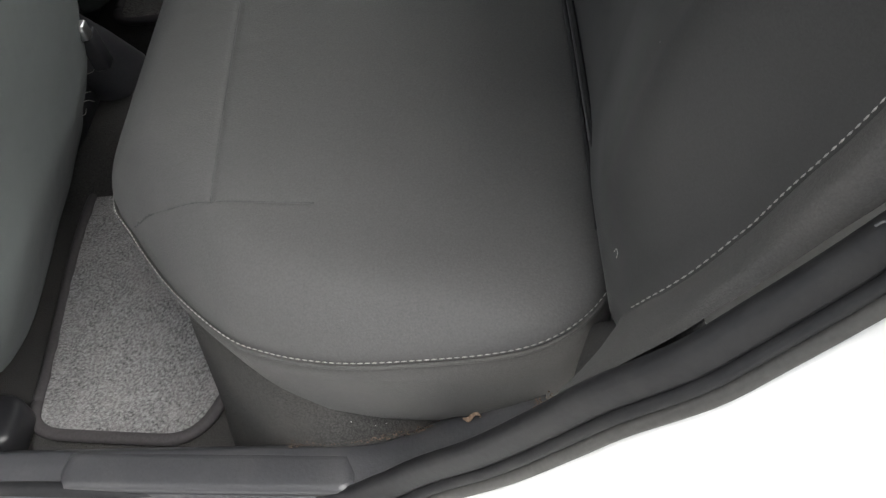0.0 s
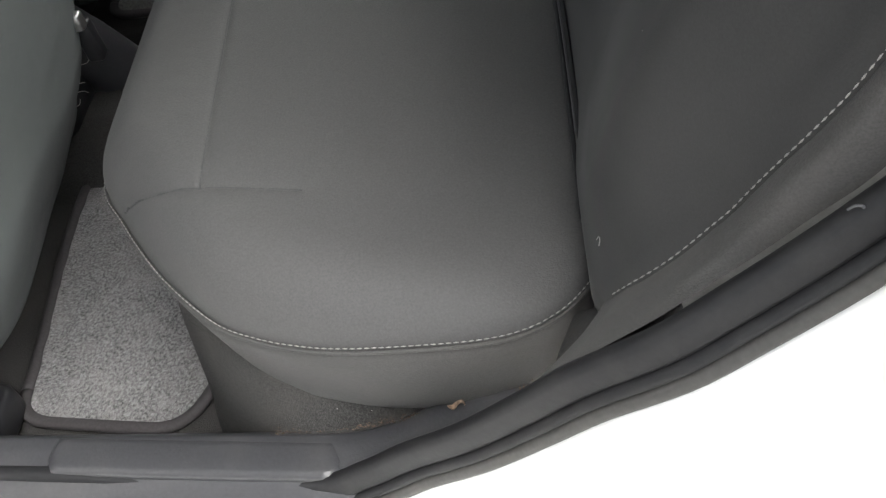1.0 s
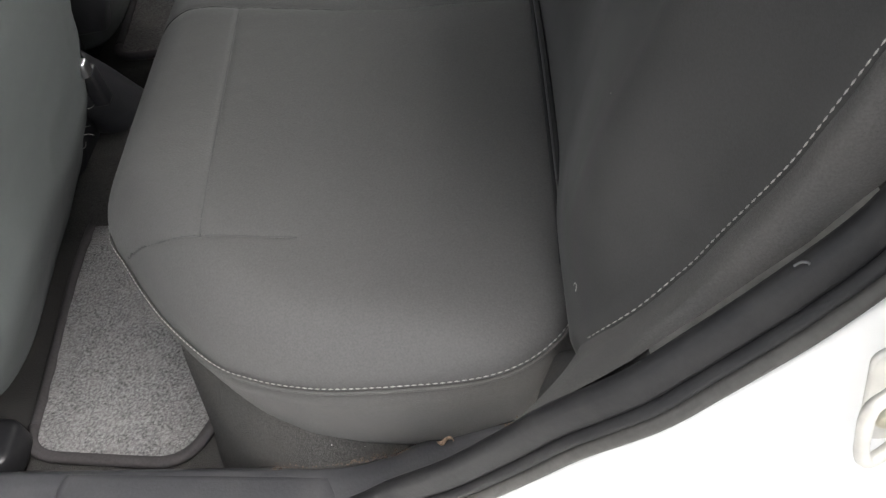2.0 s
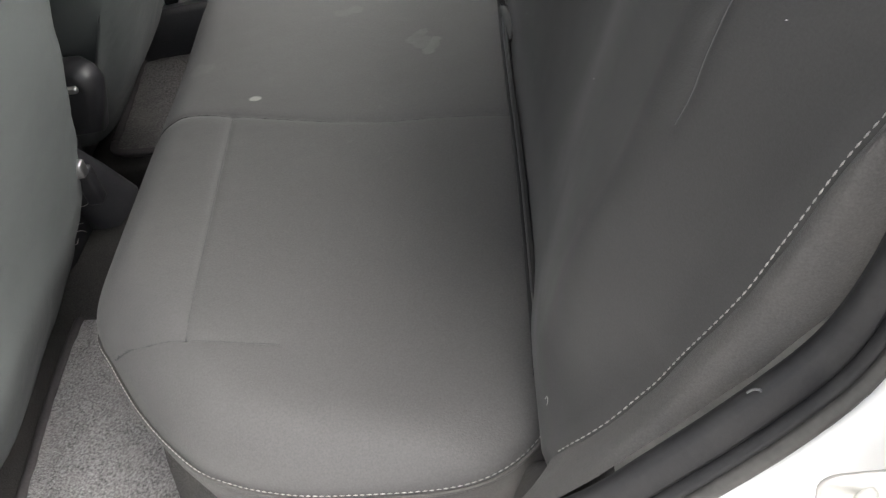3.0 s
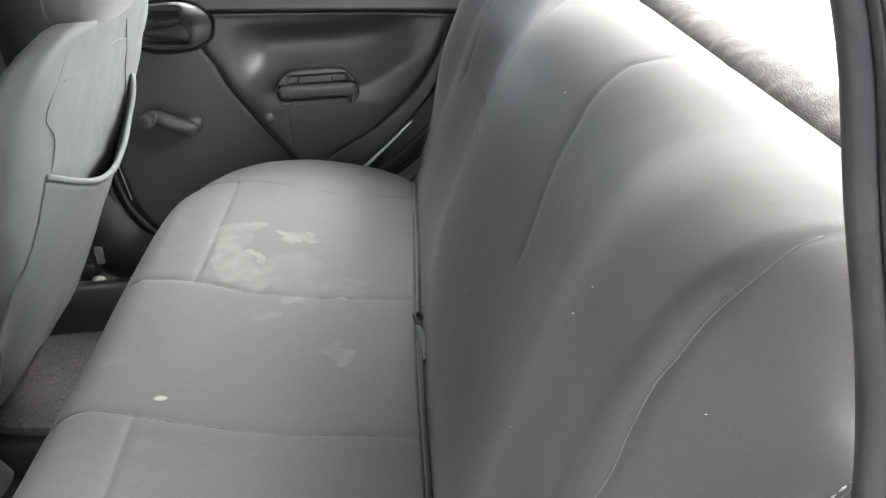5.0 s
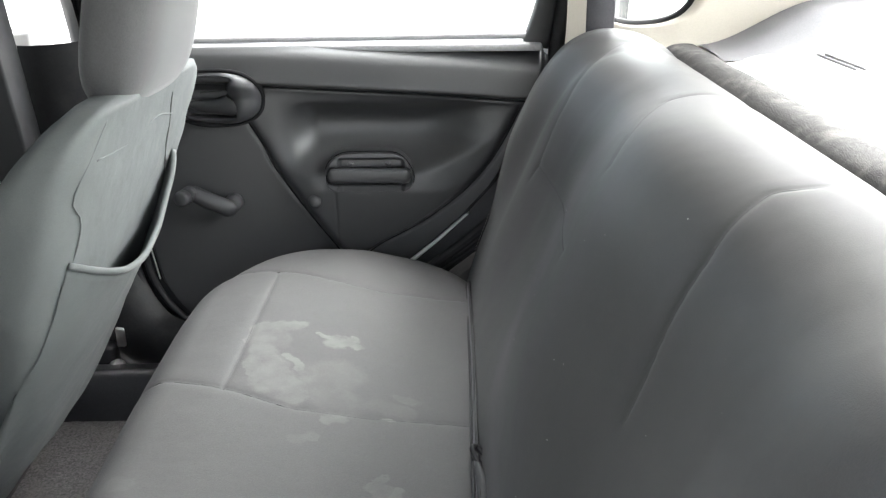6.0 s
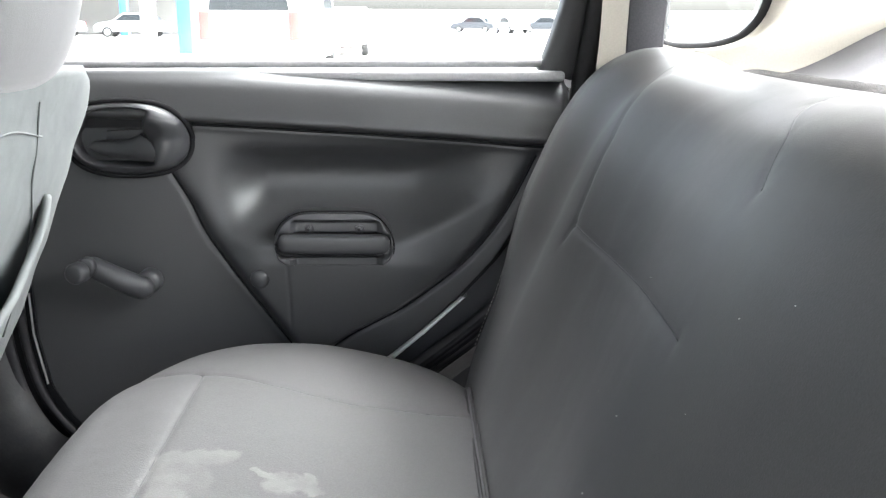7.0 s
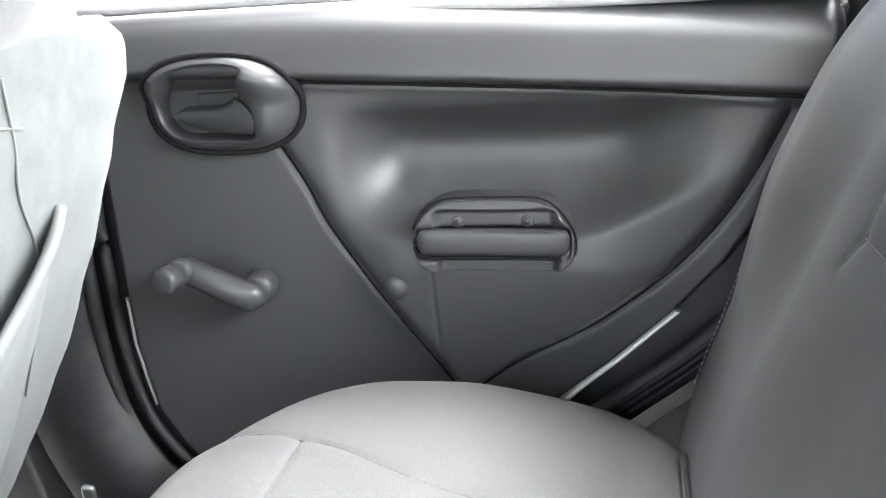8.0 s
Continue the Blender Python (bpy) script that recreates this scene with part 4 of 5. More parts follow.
grid("front_roll", fr, M_FELT, shelf, "dusty dark fuzzy felt edge", flip=False)
for k in range(2):
    part("slot", box((0.50 + 0.012 * k, 1.02, 0.939), (0.504 + 0.012 * k, 1.16, 0.943), 0.0015), M_WING, shelf)


def shelf_wing(flip):
    """The moulded grey hump over the wheel arch at the shelf's end."""
    w = thing("shelf_side_trim", "grey moulded side trim at the end of the parcel shelf", "trim", "structure")
    xs = np.linspace(0.37, 0.90, 40)
    vs = np.linspace(0, 1, 16)
    rows = []
    for x in xs:
        h = 0.072 * smooth01(0.37, 0.55, x) * (1 - 0.3 * smooth01(0.7, 0.9, x)) + 0.004
        r = []
        for v in vs:
            y = 1.165 + 0.15 * v
            z = 0.932 + h * float(smooth01(0.0, 0.45, v))
            r.append((x, 2 * MID - y if flip else y, z))
        rows.append(r)
    grid("moulding", rows, M_WING, w, flip=not flip)


shelf_wing(False)
shelf_wing(True)


# rear pillar trim with the small side window
def pillar_trim(flip):
    w = thing("pillar_trim", "cream plastic rear pillar trim with a small side window", "trim", "structure")
    sgn = -1 if flip else 1
    sh = 0.065 if flip else 0.0
    def y_at(z):
        y = 1.315 - 0.40 * max(0, z - 0.94)
        return 2 * MID - y if flip else y
    # the window opening, rounded at the rear
    hole = spline([(0.232, 0.972), (0.262, 0.966), (0.31, 0.969), (0.345, 0.985), (0.362, 1.02), (0.352, 1.06), (0.30, 1.12), (0.25, 1.155), (0.215, 1.15), (0.205, 1.10), (0.212, 1.03), (0.218, 0.99), (0.232, 0.972)], 72) + np.array([sh, 0])
    outer = spline([(0.155, 0.91), (0.26, 0.91), (0.42, 0.91), (0.60, 0.91), (0.84, 0.93), (0.74, 1.04), (0.56, 1.20), (0.40, 1.30), (0.20, 1.31), (0.06, 1.27), (0.10, 1.20), (0.145, 1.10), (0.155, 1.0), (0.155, 0.91)], 72) + np.array([sh, 0])
    rows = []
    for t in (0, 0.04, 0.3, 0.65, 1.0):
        rows.append([(hx + (ox - hx) * t, y_at(hz + (oz - hz) * t), hz + (oz - hz) * t) for (hx, hz), (ox, oz) in zip(hole, outer)])
    rows.insert(0, [(x, y_at(z) + sgn * 0.04, z) for x, z in hole])
    grid("panel", rows, M_CREAM, w, flip=flip)
    win = thing("window_quarter", "small fixed side window with a dark rubber edge", "window", "structure")
    tube("rubber", [(x, y_at(z) + sgn * 0.034, z) for x, z in hole], 0.008, M_RUBBER, win, "dark rubber edge", n=90)
    bm = bmesh.new()
    a = [bm.verts.new((x, y_at(z) + sgn * 0.036, z)) for x, z in hole[:-1]]
    b = [bm.verts.new((x, y_at(z) + sgn * 0.040, z)) for x, z in hole[:-1]]
    bm.faces.new(a)
    bm.faces.new(b[::-1])
    for i in range(len(a)):
        bm.faces.new((a[i], b[i], b[(i + 1) % len(a)], a[(i + 1) % len(a)]))
    part("pane", bm, M_GLASS, win, "clear glass pane", smooth=False).visible_shadow = False
    return y_at


pillar_trim(False)
pillar_trim(True)
belt = thing("seat_belt", "dark grey seat belt webbing hanging by the pillar", "seat belt")
bl = spline([(0.205, 1.285, 0.90), (0.205, 1.278, 0.97), (0.20, 1.245, 1.06), (0.19, 1.205, 1.16), (0.175, 1.175, 1.24)], 30)
rows = [[(x + w * 0.022, y + 0.0012 * s, z) for x, y, z in bl] for w, s in ((-1, 0), (-0.9, -1), (0.9, -1), (1, 0), (0.9, 1), (-0.9, 1))]
grid("webbing", rows, M_BELT, belt, close_u=True)
part("guide", box((0.145, 1.165, 1.225), (0.205, 1.192, 1.255), 0.008), M_BLACK, belt)

# ---- far rear door ----
XL = lambda z: np.interp(z, [0.42, 0.455, 0.49, 0.53, 0.60, 0.70, 0.94], [-0.44, -0.497, -0.527, -0.549, -0.561, -0.563, -0.562])
XR = lambda z: np.interp(z, [0.42, 0.50, 0.565, 0.60, 0.65, 0.70, 0.76, 0.83, 0.94], [-0.27, -0.165, -0.098, -0.055, 0.0, 0.045, 0.085, 0.115, 0.137])
TRIM_LINE = [(-0.60, 0.885), (-0.333, 0.875), (-0.143, 0.864), (-0.02, 0.856), (0.094, 0.847), (0.15, 0.842)]
V_LEFT = [(-0.367, 0.815), (-0.345, 0.777), (-0.325, 0.733), (-0.279, 0.665), (-0.230, 0.598), (-0.204, 0.56)]
V_RIGHT = [(-0.204, 0.56), (-0.147, 0.602), (-0.085, 0.635), (-0.042, 0.665), (-0.006, 0.694), (0.034, 0.739), (0.062, 0.784), (0.087, 0.835)]
DOOR_Y = 1.322
ARMREST = spline([(0.54, 0.008), (0.60, 0.017), (0.67, 0.027), (0.70, 0.030), (0.716, 0.0295), (0.728, 0.025), (0.740, 0.012), (0.753, -0.005), (0.770, -0.020), (0.792, -0.031), (0.815, -0.031), (0.836, -0.014), (0.851, 0.003), (0.90, 0.008)], 200)


def door_depth(x, z):
    """How far the trim stands into the cabin."""
    tz = np.interp(x, [p[0] for p in TRIM_LINE], [p[1] for p in TRIM_LINE])
    above = smooth01(-0.004, 0.006, z - tz)
    band = 0.029 - 0.030 * np.clip((z - tz) / 0.07, 0, 1) + 0.003 * np.sin(np.clip((z - tz) / 0.07, 0, 1) * math.pi) - 0.05 * smooth01(0.045, 0.085, z - tz) ** 1.5
    xl = np.interp(-z, [-p[1] for p in V_LEFT], [p[0] for p in V_LEFT])
    xr = np.interp(z, [p[1] for p in V_RIGHT], [p[0] for p in V_RIGHT])
    inside = smooth01(0.0, 0.012, x - xl) * smooth01(0.0, 0.012, xr - x) * smooth01(0.555, 0.575, z)
    # the ledge above the pull handle climbs towards both ends of the hollow
    climb = 0.060 * smooth01(-0.11, 0.10, x) + 0.012 * smooth01(-0.27, -0.335, x)
    zr = 0.85 - (0.85 - z) * 0.12 / (0.12 - climb)
    body = np.interp(np.where(z < 0.85, zr, z), ARMREST[:, 0], ARMREST[:, 1])
    ledge = np.interp(z, [0.54, 0.60, 0.70, 0.85], [0.008, 0.017, 0.028, 0.008])
    arm = smooth01(-0.345, -0.25, x) * (1 - smooth01(-0.08, 0.09, x))
    scoop = smooth01(-0.345, -0.250, x) * (1 - smooth01(-0.06, 0.085, x))
    insert = 0.006 + (ledge - 0.006) * arm + (np.minimum(body, ledge) - ledge) * scoop * arm
    lower = -0.004 * smooth01(0.6, 0.45, z)
    d = lower + (insert - lower) * inside
    return d + (band - d) * above


door = thing("door_far", "closed rear door with dark grey moulded plastic trim", "car door", "structure")
zs = np.linspace(0.42, 0.938, 230)
us = np.linspace(0, 1, 300)
DX = XL(zs)[:, None] + (XR(zs) - XL(zs))[:, None] * us[None, :]
DZ = np.broadcast_to(zs[:, None], DX.shape)
D = door_depth(DX, DZ)
for k in range(12):
    E_ = np.pad(D, 1, mode="edge")
    D = (E_[:-2, 1:-1] + E_[2:, 1:-1] + E_[1:-1, :-2] + E_[1:-1, 2:] + 2 * E_[1:-1, 1:-1]) / 6
D[0], D[-1] = D[1], D[-2] - 0.004
for ln, w, dep in ((TRIM_LINE, 0.0034, 0.008), (spline(V_LEFT, 30), 0.0036, 0.004), (spline(V_RIGHT, 40), 0.0036, 0.004)):
    D -= dep * np.exp(-(line_distance(DX, DZ, ln) / w) ** 2)
D -= 0.0012 * np.exp(-(line_distance(DX, DZ, [(-0.224, 0.70), (-0.222, 0.60)]) / 0.0016) ** 2)
D -= 0.02 * (smooth01(0.012, 0.0, DX - XL(DZ)) + smooth01(0.012, 0.0, XR(DZ) - DX))
grid("trim_panel", np.stack([DX, DOOR_Y - D, DZ], 2), M_PLASTIC, door, "grained dark grey plastic trim", flip=True)


def door_line(pts, r):
    out = []
    for x, z in spline(pts, 50):
        i, j = int(np.clip(np.searchsorted(zs, z), 0, len(zs) - 1)), 0
        j = int(np.argmin(np.abs(DX[i] - x)))
        out.append((x, DOOR_Y - D[i, j] + 0.0005, z))
    out = np.array(out)
    for k in range(4):
        out[1:-1, 1] = (out[:-2, 1] + out[1:-1, 1] + out[2:, 1]) / 3
    tube("joint", out, r, M_GAP, door, "dark joint line", sides=6)


door_line([(-0.335, 0.8752), (-0.143, 0.864), (-0.02, 0.856), (0.1, 0.8465)], 0.0022)
door_line(V_LEFT, 0.0016)
door_line(V_RIGHT, 0.0013)
shell = [(float(XL(z)) - 0.010, z) for z in np.linspace(0.41, 0.93, 26)] + [(float(XR(z)) + 0.012, z) for z in np.linspace(0.93, 0.41, 26)]
part("door_shell", prism(shell, DOOR_Y + 0.052, DOOR_Y + 0.10, "y", 0.004), M_WHITE, door, "white painted door edge")
for edge, sg, z0, z1 in ((XR, 1, 0.49, 0.648), (XL, -1, 0.53, 0.655)):
    zz = np.linspace(z0, z1, 40)
    rows = [np.stack([edge(zz) + sg * (a * (0.6 if sg > 0 else 0.28) * (1 + 1.6 * (sg > 0) * smooth01(z1, z0, zz))), np.full(40, DOOR_Y + b + (0.002 if sg < 0 else 0.0)), zz], 1) for a, b in ((-0.004, 0.03), (-0.003, 0.012), (0.0, 0.0095), (0.004, 0.0095), (0.006, 0.012), (0.007, 0.03))]
    grid("painted_edge", np.array(rows), M_WHITE, door, "bare white painted door edge", flip=sg > 0)
tube("belt_strip", [(x, 1.371, 0.944 + 0.004 * (x + 0.5)) for x in np.linspace(-0.58, 0.14, 20)], 0.008, M_SKY_GLARE, door, "rubber strip below the glass, paled for sky glare", flat=0.7)
part("belt_ledge", box((-0.60, 1.335, 0.925), (0.122, 1.43, 0.938), 0.005, 3), M_SKY_GLARE, door, "plastic ledge below the glass, paled for sky glare")
part("belt_outer", box((-0.60, 1.425, 0.90), (0.15, 1.45, 0.942), 0.004), M_RUBBER, door)
window_1 = thing("window_1", "closed clear side window of the rear door", "window", "structure")
WIN = [(-0.62, 0.94), (0.100, 0.94), (0.128, 1.04), (0.115, 1.12), (0.06, 1.22), (-0.05, 1.27), (-0.60, 1.28)]
pane = prism(WIN, 1.412, 1.416, "y")
for v in pane.verts:
    v.co.y -= 0.42 * (v.co.z - 0.94)
part("pane", pane, M_GLASS, window_1, "clear glass pane", smooth=False).visible_shadow = False
FRAME_IN = [(0.092, 0.935), (0.108, 0.99), (0.118, 1.05), (0.10, 1.13), (0.05, 1.205), (-0.05, 1.245), (-0.3, 1.255), (-0.59, 1.25)]
FRAME_OUT = [(0.135, 0.925), (0.142, 0.99), (0.146, 1.06), (0.125, 1.17), (0.06, 1.25), (-0.05, 1.285), (-0.3, 1.295), (-0.59, 1.29)]
fi, fo = spline(FRAME_IN, 60), spline(FRAME_OUT, 60)
rows = []
for t, d in ((0, 0.04), (0, 0.006), (0.1, 0.0), (0.5, -0.004), (0.9, 0.0), (1, 0.006), (1, 0.06)):
    rows.append([(a[0] + (b[0] - a[0]) * t, 1.355 + d - 0.42 * max(0, a[1] - 0.94), a[1] + (b[1] - a[1]) * t) for a, b in zip(fi, fo)])
grid("window_frame", rows, M_PLASTIC, window_1, "dark grey window frame", flip=False)

tube("edge_seal", [(x + 0.013, 1.356 - 0.42 * max(0.0, z - 0.94), z) for x, z in [(0.095, 0.80), (0.122, 0.86)] + [tuple(v) for v in fo[::4]]], 0.015, M_RUBBER, door, "black rubber seal along the door edge", n=80)

# door release: domed bezel with a dished hollow, lever hinged at its thick end
HC, HW, HH = (-0.4135, 0.8575), 0.0745, 0.0445
ang = np.linspace(0, 2 * math.pi, 112, endpoint=False)
SA = (np.abs(np.cos(ang)) ** 2.5 + np.abs(np.sin(ang)) ** 2.5) ** (-1 / 2.5)
HINGE = np.array([(0.82, -0.381), (0.830, -0.380), (0.840, -0.379), (0.854, -0.383), (0.866, -0.391), (0.877, -0.389), (0.892, -0.380), (0.91, -0.372)])


def bezel_base(z):
    return 0.006 + 0.018 * smooth01(0.856, 0.886, z)


def bezel_height(x, z, r):
    dome = np.sqrt(np.clip(1 - np.clip((r - 0.55) / 0.45, 0, 1) ** 2.4, 0, 1))
    h = dome * (0.011 + 0.017 * smooth01(-0.415, -0.362, x))
    hollow = (1 - smooth01(0.74, 0.89, r)) * smooth01(0.004, -0.010, x - np.interp(z, HINGE[:, 0], HINGE[:, 1])) * smooth01(0.823, 0.832, z)
    return h - (h + 0.013) * hollow


rows = []
for rr in list(np.linspace(0.0, 0.7, 22)) + list(np.linspace(0.72, 1.0, 22)) + [1.012]:
    bx, bz = HC[0] + HW * rr * SA * np.cos(ang), HC[1] + HH * rr * SA * np.sin(ang)
    bh = bezel_height(bx, bz, np.full(len(ang), min(rr, 1.0))) if rr <= 1 else np.full(len(ang), -0.014)
    rows.append(np.stack([bx, DOOR_Y - bezel_base(bz) - bh, bz], 1))
grid("handle_bezel", np.array(rows[::-1]).transpose(1, 0, 2), M_PLASTIC2, door, "rounded grey bezel", close_u=True)
LEVER_TOP = spline([(-0.464, 0.848), (-0.455, 0.8535), (-0.440, 0.8545), (-0.418, 0.8555), (-0.403, 0.860), (-0.3925, 0.8655)], 26)
LEVER_LOW = spline([(-0.464, 0.846), (-0.457, 0.840), (-0.446, 0.835), (-0.430, 0.832), (-0.404, 0.831), (-0.3805, 0.8305)], 26)
rows = []
for k, (v, out) in enumerate(((0.0, -0.010), (0.0, -0.002), (0.04, 0.0012), (0.15, 0.003), (0.35, 0.0042), (0.6, 0.004), (0.85, 0.002), (0.97, -0.001), (1.0, -0.004), (1.0, -0.012))):
    q_ = LEVER_TOP + (LEVER_LOW - LEVER_TOP) * v
    q_ = q_ + np.stack([0.010 * math.sin(v * math.pi) * smooth01(0.75, 1.0, np.linspace(0, 1, 26)), np.zeros(26)], 1)
    face = 0.003 + 0.0185 * smooth01(-0.455, -0.378, q_[:, 0])
    rows.append(np.stack([q_[:, 0], DOOR_Y - bezel_base(q_[:, 1]) - face - out, q_[:, 1]], 1))
grid("release_lever", np.array(rows), M_PLASTIC2, door, "curved release lever", flip=True)
tube("lever_joint", [(x, DOOR_Y - float(bezel_base(z)) - 0.0235 + 0.001 * k, z) for k, (x, z) in enumerate(((-0.391, 0.866), (-0.3865, 0.860), (-0.382, 0.852), (-0.3785, 0.843), (-0.3780, 0.836), (-0.3800, 0.8305)))], 0.0012, M_GAP, door, "dark joint at the lever's hinge", sides=6, n=24)
part("lever_recess", prism([(-0.443, 0.852), (-0.441, 0.866), (-0.398, 0.868), (-0.393, 0.864), (-0.405, 0.852)], DOOR_Y - 0.004, DOOR_Y + 0.004, "y", 0.001), M_PLASTIC2, door, "plate behind the lever")
tube("bezel_shadow_gap", [(HC[0] + HW * 1.03 * q * math.cos(a), DOOR_Y - float(bezel_base(HC[1] + HH * math.sin(a))), HC[1] + HH * 1.045 * q * math.sin(a)) for a, q in zip(list(ang) + [0.0], list(SA) + [SA[0]])], 0.0036, M_GAP, door, "dark joint round the bezel", sides=6)

# pull handle: rounded cup with a sunk pocket, a bar and two screws
CUP = spline([(-0.2375, 0.727), (-0.2355, 0.741), (-0.228, 0.7545), (-0.213, 0.7645), (-0.196, 0.7680), (-0.155, 0.7685), (-0.124, 0.7670), (-0.109, 0.7595), (-0.098, 0.746), (-0.0925, 0.731), (-0.0935, 0.715), (-0.101, 0.7045), (-0.113, 0.7015), (-0.165, 0.7015), (-0.216, 0.7020), (-0.230, 0.7065), (-0.2365, 0.716), (-0.2375, 0.727)], 109)[:-1]
cc = np.array([-0.164, 0.735])


def cup_level(x, z):
    """Height of the cup's surface: a rim, a ledge, the pocket for the screws, the slot under the bar."""
    pocket = smooth01(-0.218, -0.211, x) * smooth01(-0.104, -0.112, x) * smooth01(0.7605, 0.7560, z)
    return 0.0340 + 0.0035 * smooth01(0.7150, 0.7115, z) - 0.002 * smooth01(0.75, 0.768, z) - 0.0075 * pocket - 0.010 * smooth01(0.7125, 0.7155, z) * smooth01(0.744, 0.738, z) * smooth01(-0.236, -0.231, x) * smooth01(-0.093, -0.098, x)


rows = []
for rr in [1.03, 1.012, 1.0] + list(np.linspace(0.985, 0.7, 16)) + list(np.linspace(0.66, 0.0, 14)):
    q_ = cc + (CUP - cc) * rr
    lev = cup_level(q_[:, 0], q_[:, 1]) - 0.0035 * smooth01(0.965, 1.0, rr) ** 2
    rows.append(np.stack([q_[:, 0], DOOR_Y - (lev if rr <= 1 else lev - (0.004 if rr < 1.02 else 0.03)), q_[:, 1]], 1))
grid("pull_cup", np.array(rows).transpose(1, 0, 2), M_PLASTIC2, door, "moulded pull cup", close_u=True, flip=True)
tube("cup_joint", [(cc[0] + (x - cc[0]) * 1.022, DOOR_Y - 0.0285 + 0.003 * float(smooth01(0.75, 0.768, z)), cc[1] + (z - cc[1]) * 1.03) for x, z in CUP[4:60]], 0.0010, M_GAP, door, "dark joint round the cup", sides=6)
BAR_X = np.linspace(-0.2335, -0.0955, 40)
ends = np.clip(np.minimum(BAR_X + 0.2335, -0.0955 - BAR_X) / 0.012, 0, 1)
ends = np.sqrt(1 - (1 - ends) ** 2)
rows = []
for a in np.linspace(0, 2 * math.pi, 24, endpoint=False):
    c, s_ = math.cos(a), math.sin(a)
    c, s_ = math.copysign(abs(c) ** 0.6, c), math.copysign(abs(s_) ** 0.6, s_)
    rows.append(np.stack([BAR_X, DOOR_Y - 0.0310 - 0.0070 * c * (0.4 + 0.6 * ends), 0.7295 + 0.0125 * s_ * (0.35 + 0.65 * ends) + 0.001 * (BAR_X + 0.16) * -10], 1))
grid("pull_bar", np.array(rows), M_PLASTIC2, door, "smooth grey pull bar", close_u=True, flip=True)
tube("bar_joint", [(-0.2355, DOOR_Y - 0.0338, 0.733), (-0.2350, DOOR_Y - 0.0338, 0.722), (-0.229, DOOR_Y - 0.0338, 0.7165), (-0.219, DOOR_Y - 0.0338, 0.7155), (-0.16, DOOR_Y - 0.0338, 0.7152), (-0.112, DOOR_Y - 0.0338, 0.7148)], 0.0016, M_GAP, door, "dark joint round the bar", n=60)
for sxx in (-0.195, -0.133):
    scr = part("screw", disc((sxx, DOOR_Y - 0.0258, 0.7475), (0, -1, 0), 0.0056, 0.0026, 0.0012, 18), M_SILL, door)
    part("socket", disc((sxx, DOOR_Y - 0.0282, 0.7475), (0, -1, 0), 0.0030, 0.0010, 0, 6), M_PLASTIC, scr)
# round button and window crank
b_ = bmesh.new()
bmesh.ops.create_uvsphere(b_, u_segments=20, v_segments=10, radius=1, matrix=Matrix.LocRotScale((-0.2585, DOOR_Y - float(door_depth(np.array(-0.2585), np.array(0.6835))), 0.6835), None, (0.0120, 0.007, 0.0120)))
part("plug", b_, M_PLASTIC, door, "round domed plug")
crank = thing("window_crank", "grey plastic window winder crank", "window crank")
part("boss", disc((-0.400, 1.326, 0.677), (0, -1, 0), 0.0155, 0.026, 0.005), M_PLASTIC2, crank)
tube("arm", [(-0.394, 1.304, 0.669), (-0.400, 1.298, 0.671), (-0.410, 1.294, 0.675), (-0.432, 1.290, 0.686), (-0.452, 1.288, 0.697), (-0.464, 1.288, 0.703), (-0.471, 1.290, 0.706)], np.interp(np.linspace(0, 1, 30), [0, 0.05, 0.14, 0.5, 0.9, 0.97, 1], [0.004, 0.011, 0.0150, 0.0150, 0.0135, 0.010, 0.004]), M_PLASTIC2, crank, flat=0.8, up=(0, 1, 0), n=30, sides=16)
part("collar", disc((-0.4640, 1.286, 0.7035), (-0.15, -1, 0.05), 0.0125, 0.012, 0.003), M_PLASTIC2, crank)
part("knob", disc((-0.4710, 1.284, 0.6985), (-0.15, -1, 0.05), 0.0130, 0.026, 0.0045), M_PLASTIC2, crank, "round turning knob")

# the two rubber ridges between the door's front edge and the post
zz = np.linspace(0.93, 0.435, 60)
edge_line = np.stack([XL(zz), zz], 1)
for k in range(6):
    edge_line[1:-1] = (edge_line[:-2] + edge_line[1:-1] + edge_line[2:]) / 3
tg = np.gradient(edge_line, axis=0)
nl = np.stack([tg[:, 1], -tg[:, 0]], 1)
nl /= np.linalg.norm(nl, axis=1)[:, None]
front_seal = thing("door_seal_front", "pair of black rubber ridges beside the closed door", "rubber seal", "structure")
for off, yy_, rr_ in ((0.0115, 1.330, 0.0062), (0.0265, 1.316, 0.0072)):
    q_ = edge_line + nl * off
    tube("ridge", [(a, yy_, b) for a, b in q_], rr_, M_RUBBER, front_seal, sides=10)
part("backing", prism([tuple(v) for v in edge_line - nl * 0.004] + [tuple(v) for v in (edge_line + nl * 0.05)[::-1]], 1.336, 1.345, "y"), M_BLACK, front_seal, "dark gap behind the ridges", smooth=False)

# lower trim of the door post and the mounting hardware by the far seat
post = thing("door_post_trim", "dark grey curved plastic trim at the foot of the door post", "trim", "structure")
pl = spline([(-0.64, 1.305, 0.95), (-0.625, 1.30, 0.75), (-0.615, 1.295, 0.60), (-0.59, 1.285, 0.51), (-0.545, 1.275, 0.45), (-0.47, 1.265, 0.425), (-0.40, 1.262, 0.42)], 50)
rows = []
for w, d in ((-0.10, 0.03), (-0.07, 0.004), (-0.03, -0.004), (0.0, 0.0), (0.02, 0.012), (0.03, 0.03)):
    t = np.gradient(pl, axis=0)
    nn = np.stack([t[:, 2] * -1, np.zeros(len(t)), t[:, 0]], 1)
    nn /= np.linalg.norm(nn, axis=1)[:, None]
    rows.append(pl + nn * w + np.array([0, 1, 0]) * d)
